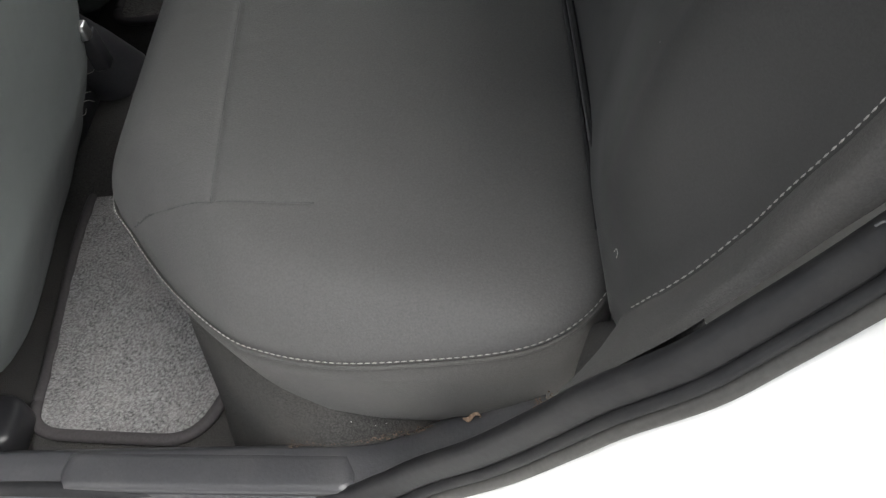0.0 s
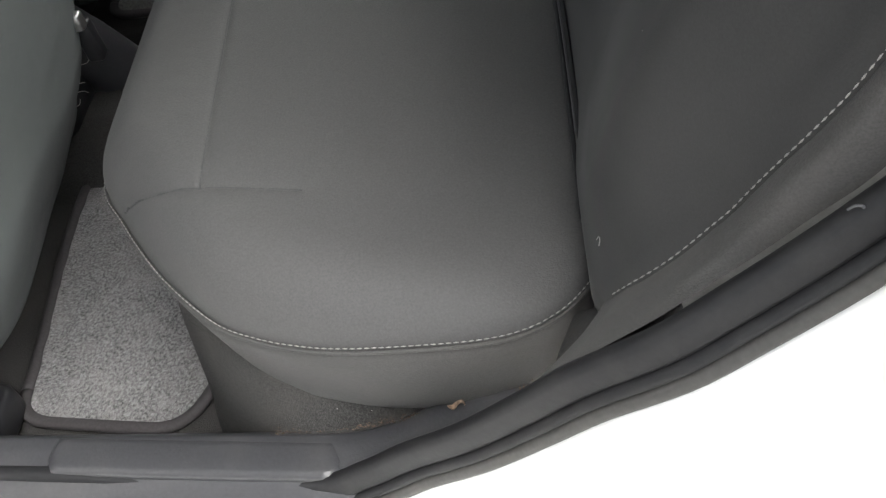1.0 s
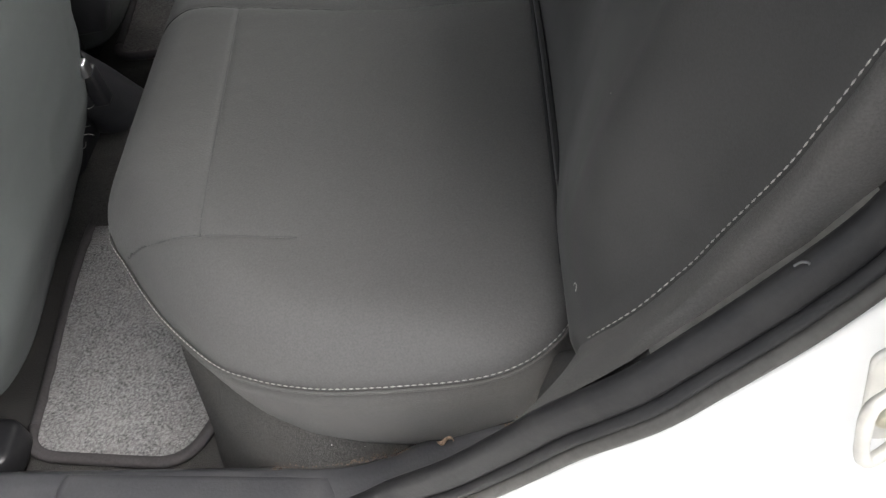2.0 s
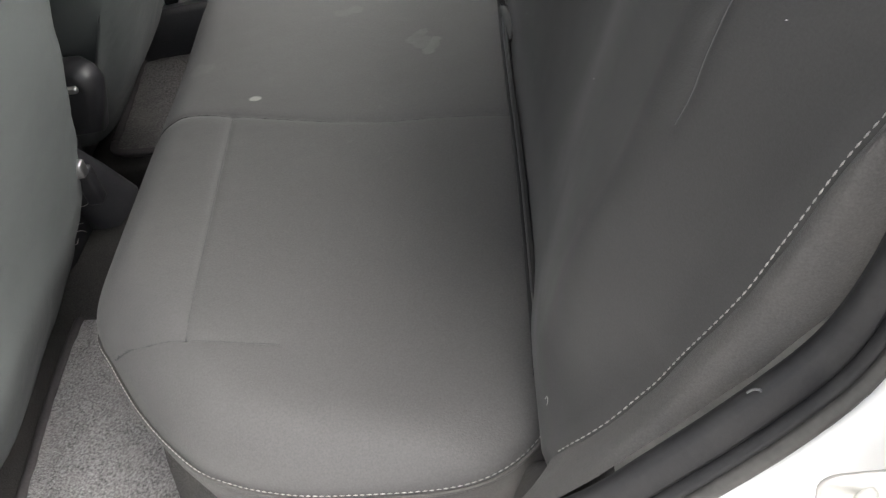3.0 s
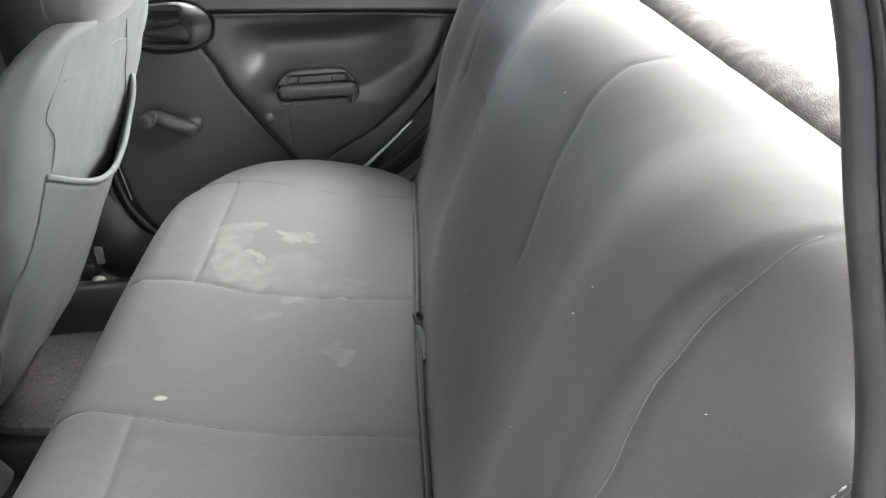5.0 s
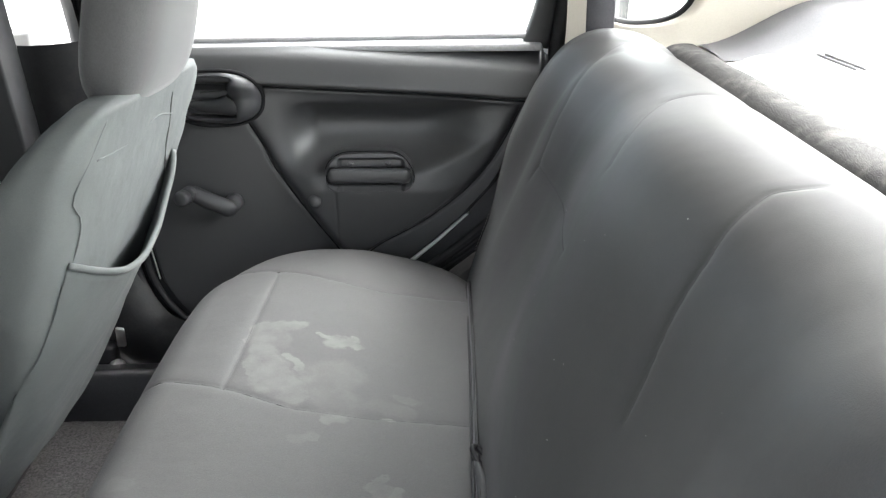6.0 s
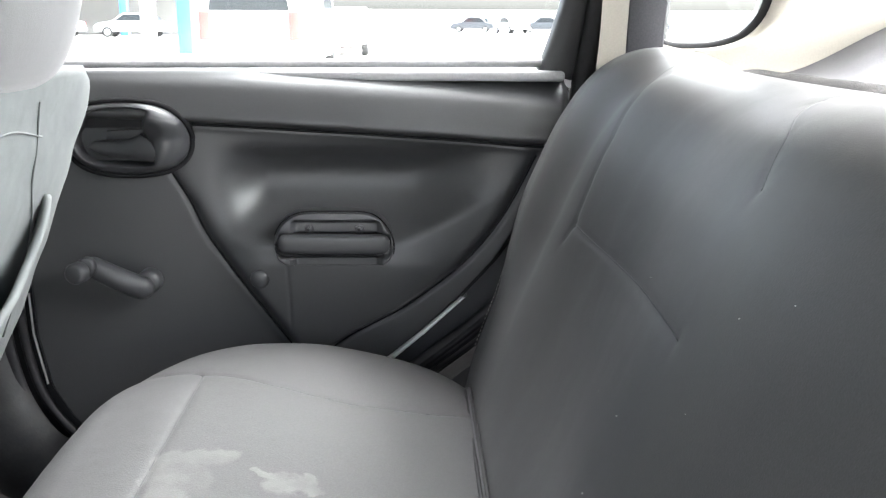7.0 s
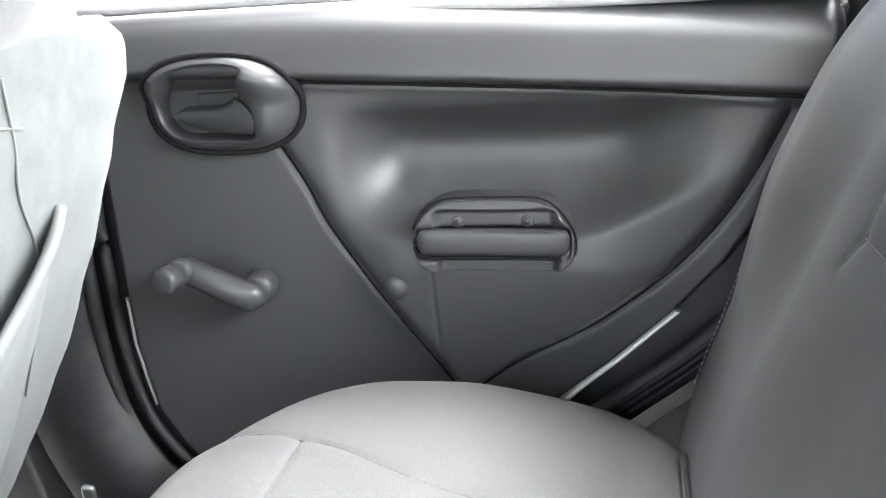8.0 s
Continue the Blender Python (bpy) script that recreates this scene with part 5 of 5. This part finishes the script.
grid("moulding", np.array(rows), M_RUBBER, post)

# ---- front seats ----
def front_seat(name, y0, y1, dx, lean, foot, pocket, skew, label):
    """A front seat seen from behind: leaning back cover, side wings, base, pocket and headrest."""
    seat = thing(name, label, "car seat")
    ym, hw = (y0 + y1) / 2, (y1 - y0) / 2
    # rear face line: x over z, leaning back
    def xb(z):
        return -0.545 + lean * (z - 0.55) + dx + 0.02 * math.sin((z - 0.42) / 0.5 * math.pi) - 0.02 * float(smooth01(0.5, 0.40, z))
    zs_ = np.linspace(0.405, 0.955, 76)
    rows = []
    m = 64
    for z in zs_:
        k = (z - 0.405) / 0.55
        w = hw * float(np.interp(k, [0, 0.08, 0.3, 0.45, 0.6, 0.8, 0.92, 0.97, 1.0], [foot - 0.04, foot + 0.02, 0.6 * foot + 0.4, 0.25 * foot + 0.73, 0.99, 1.03, 1.02, 0.95, 0.80]))
        dep = float(np.interp(k, [0, 0.1, 0.5, 0.85, 1.0], [0.10, 0.13, 0.13, 0.11, 0.05]))
        row = []
        for i in range(m):
            a = 2 * math.pi * i / m
            c, s = math.cos(a), math.sin(a)
            q = (abs(c) ** 4.2 + abs(s) ** 4.2) ** (-1 / 4.2)
            x = xb(z) - dep / 2 + dep / 2 * q * c
            y = ym + w * q * s
            wr = 0.004 * noise.noise((x * 9, y * 7, z * 7)) + 0.003 * noise.noise((x * 25, y * 12, z * 30))
            row.append((x + wr + skew * (y1 - y) * float(smooth01(0.62, 0.41, z)), y, z))
        rows.append(row)
    rows.insert(0, [(xb(0.42) - 0.065, ym, 0.415)] * m)
    rows.append([(xb(0.955) - 0.028, ym, 0.962)] * m)
    grid("back_cover", np.array(rows).transpose(1, 0, 2), M_FRONT, seat, "wrinkled grey fabric back cover", close_u=True)
    def rear_pt(y, z, lift=0.002):
        k = (z - 0.405) / 0.55
        w = hw * float(np.interp(k, [0, 0.08, 0.3, 0.45, 0.6, 0.8, 0.92, 0.97, 1.0], [foot - 0.04, foot + 0.02, 0.6 * foot + 0.4, 0.25 * foot + 0.73, 0.99, 1.03, 1.02, 0.95, 0.80]))
        dep = float(np.interp(k, [0, 0.1, 0.5, 0.85, 1.0], [0.10, 0.13, 0.13, 0.11, 0.05]))
        u = min(0.98, abs(y - ym) / w)
        return (xb(z) - dep / 2 + dep / 2 * (1 - u ** 4.2) ** (1 / 4.2) + lift, y, z)
    # cover seams on the rear face
    lines = [[(ym - hw * 0.95, 0.80), (ym - hw * 0.5, 0.775), (ym, 0.77), (ym + hw * 0.5, 0.785), (ym + hw * 0.9, 0.81)]]
    if pocket:
        lines = [[(0.724, 0.902), (0.799, 0.899), (0.86, 0.903), (0.919, 0.909), (0.988, 0.898)],
                 [(0.735, 0.948), (0.716, 0.919), (0.694, 0.869), (0.715, 0.841), (0.721, 0.812), (0.713, 0.758), (0.715, 0.62)],
                 [(0.965, 0.93), (0.982, 0.889), (0.992, 0.853), (1.023, 0.796), (1.03, 0.70)]]
    for ln in lines:
        tube("seam", [rear_pt(y, z, 0.0005) for y, z in spline(ln, 30)], 0.0011, M_FRONT, seat, sides=6)
    if pocket:
        # a sagging map pocket: front sheet bulges away and its rim dips
        us_ = np.linspace(-1, 1, 40)
        vs_ = np.linspace(0, 1, 24)
        P = []
        for u in us_:
            rim = 0.752 + 0.022 * u + 0.062 * u * u
            col = []
            for v in vs_:
                z = 0.47 + (rim - 0.47) * v
                y = 0.872 - 0.015 * (1 - v) + 0.165 * u * (0.86 + 0.14 * v)
                bul = 0.002 + 0.036 * (1 - u * u) ** 0.8 * (1 - 0.35 * u) * v ** 2.0 + 0.003 * noise.noise((u * 3, v * 6, 1.5))
                col.append(rear_pt(y, z, bul))
            P.append(col)
        inner = [[(x - 0.004, y, z) for x, y, z in reversed(col)] for col in P]
        grid("map_pocket", [a + b for a, b in zip(P, inner)], M_FRONT, seat, "sagging grey map pocket")
        tube("pocket_rim", [c[-1] for c in P], 0.0042, M_FRONT, seat, "pale rolled pocket rim", n=60)
    # seat base with a rail and its recliner cover
    part("seat_base", prism([(-1.05, 0.36), (-0.69 + dx, 0.36), (-0.67 + dx, 0.41), (-0.66 + dx, 0.47), (-1.05, 0.50)], y0 + 0.02, y1 - 0.02, "y", 0.03, 3), M_BLACK, seat, "dark seat base")
    for yy_ in (y0 + 0.07, y1 - 0.07):
        part("rail", box((-1.05, yy_ - 0.02, 0.257), (-0.72 + dx, yy_ + 0.02, 0.30), 0.005), M_BLACK, seat, "black steel seat rail")
        part("rail_leg", box((-0.78 + dx, yy_ - 0.012, 0.29), (-0.75 + dx, yy_ + 0.012, 0.38), 0.003), M_BLACK, seat)
    # headrest
    hx = xb(0.98) - 0.02
    hr = []
    for k in np.linspace(-1, 1, 26):
        r_ = (1 - abs(k) ** 3.0) ** (1 / 3.0)
        hr.append([(hx + 0.02 * k + 0.045 * r_ * math.copysign(abs(math.cos(a)) ** 0.6, math.cos(a)), ym + 0.125 * r_ ** 0.6 * math.copysign(abs(math.sin(a)) ** 0.55, math.sin(a)), 1.03 + 0.095 * k) for a in np.linspace(0, 2 * math.pi, 40, endpoint=False)])
    grid("headrest", np.array(hr).transpose(1, 0, 2), M_HEAD, seat, "padded dark grey headrest", close_u=True)
    for s in (-0.06, 0.06):
        tube("headrest_rod", [(hx - 0.01, ym + s, 0.93), (hx - 0.005, ym + s, 0.98)], 0.006, M_CHROME, seat)
    return seat, xb


driver_seat, dxb = front_seat("driver_seat", 0.112, 0.60, 0.005, 0.24, 0.9, False, 0.085, "driver seat back in grey stretch cover, frayed at its lower corner")
for k, (dy, dz) in enumerate(((0.0, 0.0), (-0.012, 0.02), (0.006, 0.035), (-0.02, -0.006))):
    x0 = dxb(0.41 + dz) - 0.012
    tube("frayed_thread", [(x0, 0.555 + dy, 0.415 + dz), (x0 + 0.010, 0.560 + dy, 0.413 + dz), (x0 + 0.015, 0.562 + dy, 0.408 + dz + 0.004 * k)], 0.0005, M_LINT, driver_seat, "pale frayed thread", sides=5, n=10)
part("rail_cap", prism(round_rect(-0.70, 0.135, -0.631, 0.208, 0.025), 0.258, 0.302, "z", 0.012, 3), M_BLACK, driver_seat, "black glossy rail end cap")
front_seat("passenger_seat", 0.675, 1.13, 0.0, 0.44, 0.56, True, 0.0, "passenger seat back in grey stretch cover with a sagging pocket")

# centre console end with cup and chrome latch
console = thing("centre_console", "grey centre console end with round cup and lever boot", "console")
part("console_body", prism([(-1.2, 0.30), (-0.66, 0.30), (-0.64, 0.36), (-0.66, 0.43), (-0.80, 0.46), (-1.2, 0.46)], MID - 0.05, MID + 0.05, "y", 0.02, 3), M_BLACK, console)
axis = Vector((-0.5, -0.12, 0.86)).normalized()
side = axis.cross(Vector((0, 1, 0))).normalized()
fore = axis.cross(side)
rows = []
for h, r in ((-0.13, 0.044), (-0.07, 0.046), (-0.03, 0.0445), (-0.006, 0.0425), (-0.001, 0.0412), (0.0005, 0.0395), (-0.001, 0.0375), (-0.010, 0.0365), (-0.022, 0.033), (-0.024, 0.0)):
    rows.append([tuple(Vector((-0.682, 0.688, 0.447)) + axis * h + side * (r * math.cos(a)) + fore * (r * math.sin(a))) for a in np.linspace(0, 2 * math.pi, 44, endpoint=False)])
grid("cup", np.array(rows).transpose(1, 0, 2), M_SILL, console, "dark grey plastic cup holder with pale rim", close_u=True)
tube("cup_rim", [tuple(Vector((-0.682, 0.688, 0.447)) + axis * 0.0008 + side * (0.0405 * math.cos(a)) + fore * (0.0405 * math.sin(a))) for a in np.linspace(0, 2 * math.pi, 49)], 0.0016, M_WING, console, "pale worn rim", sides=6)
buckle = thing("seat_belt_buckle", "black seat belt buckle with a bright metal tongue", "seat belt buckle")
part("housing", box((-0.556, 0.540, 0.462), (-0.535, 0.562, 0.515), 0.005, 3), M_BLACK, buckle)
part("tongue_plate", box((-0.546, 0.530, 0.512), (-0.533, 0.546, 0.533), 0.003), M_CHROME, buckle)
recliner = thing("recliner_cover", "black glossy recliner cover on the passenger seat side", "seat hardware")
part("cover", prism([(-0.625, 0.495), (-0.557, 0.495), (-0.543, 0.53), (-0.532, 0.565), (-0.538, 0.585), (-0.553, 0.600), (-0.58, 0.602), (-0.615, 0.585), (-0.628, 0.54)], 0.652, 0.70, "y", 0.018, 4), M_BLACK, recliner)
part("latch", box((-0.578, 0.646, 0.566), (-0.556, 0.655, 0.576), 0.003), M_CHROME, recliner, "bright metal latch")

# belt anchor and bolts at the far door's foot
anchor = thing("belt_anchor", "steel seat belt anchor with bolts near the floor", "seat hardware")
part("plate", box((-0.620, 1.274, 0.425), (-0.604, 1.296, 0.461), 0.003), M_CHROME, anchor)
part("bolt", disc((-0.624, 1.268, 0.391), (0.6, -0.6, 0.2), 0.014, 0.016, 0.003, 12), M_CHROME, anchor)
part("bracket", box((-0.655, 1.262, 0.34), (-0.622, 1.295, 0.43), 0.006), M_BLACK, anchor)

# ---- floor mats ----
def floor_mat(pts, label, pile, z0):
    m = thing("floor_mat", label, "floor mat", "", "floor mats")
    out = []
    n = len(pts)
    for i in range(n):
        a, b, c = (Vector(pts[(i + k) % n]) for k in (-1, 0, 1))
        r = 0.04
        p0, p1 = b + (a - b).normalized() * r, b + (c - b).normalized() * r
        for k in range(7):
            t = k / 6
            out.append(tuple((1 - t) ** 2 * p0 + 2 * t * (1 - t) * b + t * t * p1))
    # a dense sheet with a little wave
    c = np.mean(np.array(out), axis=0)
    q = dense_outline(np.array(out), 160)
    rows = []
    for t in np.linspace(0, 1.0, 41):
        w = q + (c - q) * t
        rows.append(np.stack([w[:, 0], w[:, 1], z0 + 0.004 * np.sin(w[:, 1] * 17 + w[:, 0] * 9) + 0.0015 * np.array([noise.noise((x * 40, y * 40, 0)) for x, y in w])], 1))
    rows.insert(0, rows[0] - np.array([0, 0, 0.010]))
    grid("mat_surface", np.array(rows).transpose(1, 0, 2), pile, m, "speckled grey pile", close_u=True, flip=True)
    ring = [(x, y, z0 - 0.001 + 0.004 * math.sin(y * 17 + x * 9)) for x, y in np.vstack([q, q[:1]])]
    tube("binding", ring, 0.0075, M_BIND, m, "dark sewn binding", flat=0.75)
    return m


floor_mat([(-0.640, 0.176), (-0.437, 0.143), (-0.385, 0.25), (-0.41, 0.575), (-0.668, 0.575)], "grey speckled carpet floor mat with dark sewn edge", M_MAT, 0.266)
part("footwell_pad", box((-0.80, 0.845, 0.25), (-0.39, 1.285, 0.315), 0.02, 3), M_CARPET, floor, "raised carpeted footwell pad")
floor_mat([(-0.688, 0.875), (-0.42, 0.86), (-0.40, 1.20), (-0.44, 1.262), (-0.672, 1.262), (-0.712, 1.20), (-0.705, 1.06)], "dusty grey carpet floor mat, darkened for shade, with dark sewn edge", M_MAT_SHADED, 0.325)

# ---- striker on the near jamb ----
striker = thing("door_striker", "steel door striker loop bolted to the white jamb", "door striker")
SX, SY, SZ = 0.149, -0.14, 0.698
part("base_plate", prism(round_rect(SX - 0.012, SZ - 0.036, SX + 0.045, SZ + 0.034, 0.010), SY - 0.004, SY + 0.0, "y", 0.0015), M_DULL, striker)
tube("loop", [(SX + 0.012, SY - 0.004, SZ + 0.022), (SX - 0.008, SY - 0.018, SZ + 0.024), (SX - 0.017, SY - 0.022, SZ + 0.020), (SX - 0.018, SY - 0.022, SZ), (SX - 0.016, SY - 0.022, SZ - 0.020), (SX - 0.006, SY - 0.018, SZ - 0.024), (SX + 0.016, SY - 0.004, SZ - 0.022)], 0.0036, M_DULL, striker, n=48)
part("bolt", disc((SX - 0.002, SY - 0.004, SZ - 0.012), (0, -1, 0), 0.0065, 0.006, 0.002, 12), M_ZINC, striker, "brassy bolt head")
part("bolt", disc((SX + 0.030, SY - 0.004, SZ + 0.010), (0, -1, 0), 0.0065, 0.006, 0.002, 12), M_ZINC, striker, "brassy bolt head")

clip = thing("plastic_clip", "tiny white plastic hook caught at the seal", "clip")
tube("hook", [(0.120, -0.082, 0.7225), (0.1225, -0.083, 0.7255), (0.126, -0.083, 0.7245), (0.127, -0.082, 0.7215)], 0.0007, M_WING, clip, n=20)

# ---- dirt, leaf, lint ----
rng = random.Random(4)


def flakes(name, spots, material, label, category, size):
    """Loose crumbs, each a tiny bent chip, as one heap."""
    V, F = [], []
    for x, y, z in spots:
        s = size * rng.uniform(0.4, 1.3)
        k = len(V)
        a = rng.uniform(0, 6.28)
        for i in range(5):
            g = a + i * 1.257
            r = s * rng.uniform(0.5, 1.0)
            V.append((x + r * math.cos(g), y + r * math.sin(g) * 0.7, z + rng.uniform(0, 0.4) * s))
        V.append((x, y, z + 0.6 * s))
        V.append((x, y, z - 0.3 * s))
        for i in range(5):
            F.append((k + i, k + (i + 1) % 5, k + 5))
            F.append((k + (i + 1) % 5, k + i, k + 6))
    me = bpy.data.meshes.new(name)
    me.from_pydata(V, [], F)
    return tagged(finish(name, me, material, None, "", False), label, category, "", "stuff")


sp = []
for i in range(700):
    x = rng.uniform(-0.27, -0.03) if i < 450 else rng.gauss(-0.085, 0.035)
    x = min(max(x, -0.30), -0.03)
    sp.append((x, float(np.interp(x, [-0.3, -0.1, -0.03], [0.034, 0.020, -0.002])) + abs(rng.gauss(0, 0.0035)), float(np.interp(x, [-0.3, -0.2, -0.1, -0.03], [0.409, 0.412, 0.436, 0.49]))))
flakes("dirt_crumbs", sp, M_DIRT, "brown dirt crumbs along the sill gap", "dirt", 0.0010)
thread = thing("loose_thread", "short pinkish loose thread on the seat skirt", "thread")
tube("strand", [(-0.138, 0.0085, 0.517), (-0.135, 0.008, 0.5155), (-0.131, 0.008, 0.516), (-0.128, 0.0085, 0.5175)], 0.0004, M_REDPAINT, thread, n=20, sides=6)
fibre = thing("loose_thread", "short white loose thread on the backrest bolster", "thread")
i_, j_ = int(np.argmin(np.abs(ys - 0.010))), int(np.searchsorted(PROFILE[:90, 1], 0.600))
tube("strand", [tuple(BP[i_ + a, j_ + b] + np.array([-0.0012, 0, 0.0008])) for a, b in ((1, 0), (1, 1), (0, 1), (-1, 0))], 0.00028, M_LINT, fibre, n=16, sides=6)
leaf = thing("dry_leaf", "curled dry leaf fragment by the sill", "leaf")
lv_ = [[(-0.108 + 0.007 * u, 0.014 + 0.0032 * v * (1 - u * u), 0.452 + 0.004 * math.sin(3 * u) + 0.003 * v * v) for v in np.linspace(-1, 1, 7)] for u in np.linspace(-1, 1, 14)]
grid("blade", lv_ , M_LEAF, leaf)
tube("stalk", [(-0.102, 0.014, 0.452), (-0.097, 0.013, 0.4535), (-0.091, 0.012, 0.4565)], 0.001, M_LEAF, leaf)
flakes("lint_specks", [(float(BP[i, j, 0]) - 0.001, float(BP[i, j, 1]), float(BP[i, j, 2]) + 0.001) for i, j in [(rng.randint(30, 300), rng.randint(40, 120)) for k in range(24)]], M_LINT, "pale lint specks on the backrest", "lint", 0.0010)

sp = []
for i in range(70):
    k = rng.randint(10, 60)
    x, y = RIS[k]
    z = rng.uniform(0.34, 0.45)
    sp.append((float(x) - 0.012 * (0.48 - z) / 0.1, float(y) + 0.012 * (0.48 - z) / 0.1 - 0.012, z))
flakes("carpet_specks", sp, M_LINT, "pale specks of lint on the carpet riser", "lint", 0.0011)

# ---- yard outside ----
def vehicle(label, paint, length, width, height, van=False):
    """A parked vehicle, nose towards plus y."""
    car = thing("parked_van" if van else "parked_car", label, "van" if van else "car", "", "parked vehicles")
    L, w, h = length, width / 2, height
    if van:
        side = [(-L / 2, 0.35), (-L / 2 + 0.03, h - 0.15), (-L / 2 + 0.15, h), (L * 0.18, h), (L * 0.32, h * 0.62), (L / 2 - 0.1, h * 0.52), (L / 2, 0.6), (L / 2, 0.3)]
        glass = [(L * 0.0, h * 0.62), (L * 0.0, h - 0.2), (L * 0.16, h - 0.2), (L * 0.27, h * 0.63)]
    else:
        side = [(-L / 2, 0.35), (-L / 2, 0.75), (-L / 2 + 0.12, 0.92), (-L * 0.33, 0.97), (-L * 0.20, h - 0.05), (-L * 0.1, h), (L * 0.08, h), (L * 0.24, 0.98), (L * 0.44, 0.84), (L / 2, 0.65), (L / 2, 0.3)]
        glass = [(-L * 0.29, 0.99), (-L * 0.185, h - 0.1), (L * 0.07, h - 0.09), (L * 0.2, 0.99)]
    bm = prism([(a, b) for a, b in side], -w, w, "x", 0.09, 3)
    part("body", bm, paint, car)
    for s in (-1, 1):
        a, b = sorted((s * (w - 0.005), s * (w + 0.004)))
        part("side_window", prism(glass, a, b, "x"), M_DARKGLASS, car, smooth=False)
    zt = h - 0.25 if van else h - 0.12
    zb = h * 0.6 if van else 1.0
    yb = -L / 2 + (0.05 if van else L * 0.16)
    bm = bmesh.new()
    q = [(-w * 0.75, yb - (0.06 if van else 0.20) + 0.03, zb), (w * 0.75, yb - (0.06 if van else 0.20) + 0.03, zb), (w * 0.65, yb + (0.0 if van else 0.18) - 0.05, zt), (-w * 0.65, yb + (0.0 if van else 0.18) - 0.05, zt)]
    v0 = [bm.verts.new((x, y - 0.03, z)) for x, y, z in q]
    v1 = [bm.verts.new((x, y + 0.2, z)) for x, y, z in q]
    bm.faces.new(v0)
    bm.faces.new(v1[::-1])
    for i in range(4):
        bm.faces.new((v0[i], v1[i], v1[(i + 1) % 4], v0[(i + 1) % 4]))
    part("rear_window", bm, M_DARKGLASS, car, smooth=False)
    for s in (-1, 1):
        part("tail_light", box((s * w * 0.84 - 0.09, -L / 2 - 0.02, 0.68), (s * w * 0.84 + 0.09, -L / 2 + 0.05, 0.90 if not van else 1.15), 0.02), M_RED, car)
    part("bumper", box((-w, -L / 2 - 0.06, 0.36), (w, -L / 2 + 0.12, 0.56), 0.05), paint, car)
    for sy_ in (-0.31, 0.31):
        for s in (-1, 1):
            wheel = part("wheel", disc((s * (w - 0.17), sy_ * L, 0.31), (s, 0, 0), 0.31, 0.19, 0.03, 28), M_TYRE, car)
            part("rim", disc((s * (w + 0.012), sy_ * L, 0.31), (s, 0, 0), 0.19, 0.02, 0.006, 20), M_SILVER, wheel)
    return car


white_car = vehicle("white saloon car parked in the yard", M_WHITE, 4.2, 1.66, 1.43)
white_car.matrix_basis = pose(-2.45, 30.5, 0, 0, 0, 2)
van = vehicle("white panel van parked in the yard", M_WHITE, 4.7, 1.8, 1.95, True)
van.matrix_basis = pose(-2.75, 18.7, 0, 0, 0, -3)
for x, y, a in ((-3.3, 47, 2), (14.0, 70, 60), (-22.8, 60, 95)):
    copy_thing(white_car, pose(x, y, 0, 0, 0, a))
silver_car = vehicle("silver saloon car parked in the row", M_SILVER, 4.3, 1.68, 1.45)
silver_car.matrix_basis = pose(-3.7, 56, 0, 0, 0, 3)
for x, y, a in ((8.5, 88, 20), (19.0, 92, 80), (-17.6, 60, 92)):
    copy_thing(silver_car, pose(x, y, 0, 0, 0, a))
red_car = vehicle("red saloon car parked in the row", M_REDPAINT, 4.1, 1.64, 1.42)
red_car.matrix_basis = pose(-2.9, 38.5, 0, 0, 0, 3)
copy_thing(red_car, pose(-4.3, 66, 0, 0, 0, 2))
dark_car = vehicle("dark grey saloon car parked in the yard", M_DARKPAINT, 4.3, 1.7, 1.5)
dark_car.matrix_basis = pose(15.0, 88, 0, 0, 0, 80)
for x, y, a in ((12.5, 96, 85), (24.0, 100, 85), (5.5, 97, 80)):
    copy_thing(dark_car, pose(x, y, 0, 0, 0, a))

shed = thing("shed", "open pale shed with a flat roof at the yard edge", "building")
part("back_wall", box((-48, 78, 0), (-12, 78.4, 5)), M_WALL, shed, smooth=False)
part("roof_slab", box((-48, 66, 4.6), (-12, 78.6, 5.0)), M_WALL, shed, smooth=False)
for x in (-44, -36, -28, -20.0, -13.5):
    part("post", box((x - 0.25, 66.2, 0), (x + 0.25, 66.7, 4.6), 0.03), M_BLUE, shed, "blue painted steel post")
pole = thing("blue_post", "tall blue painted post in the yard", "post", "", "yard posts")
part("shaft", box((-0.22, -0.22, 0), (0.22, 0.22, 4.5), 0.03), M_BLUE, pole)
pole.matrix_basis = pose(-7.3, 30.5, 0)
copy_thing(pole, pose(-11.3, 30.0, 0))
white_pole = thing("white_post", "white painted post in the yard", "post", "", "yard posts")
part("shaft", box((-0.2, -0.2, 0), (0.2, 0.2, 4.5), 0.03), M_WHITE, white_pole)
white_pole.matrix_basis = pose(-8.4, 30.3, 0)
yard_wall = thing("yard_wall", "long pale boundary wall far across the yard", "wall", "structure")
part("wall_panel", box((-120, 130, 0), (120, 130.5, 2.6)), M_WALL, yard_wall, smooth=False)
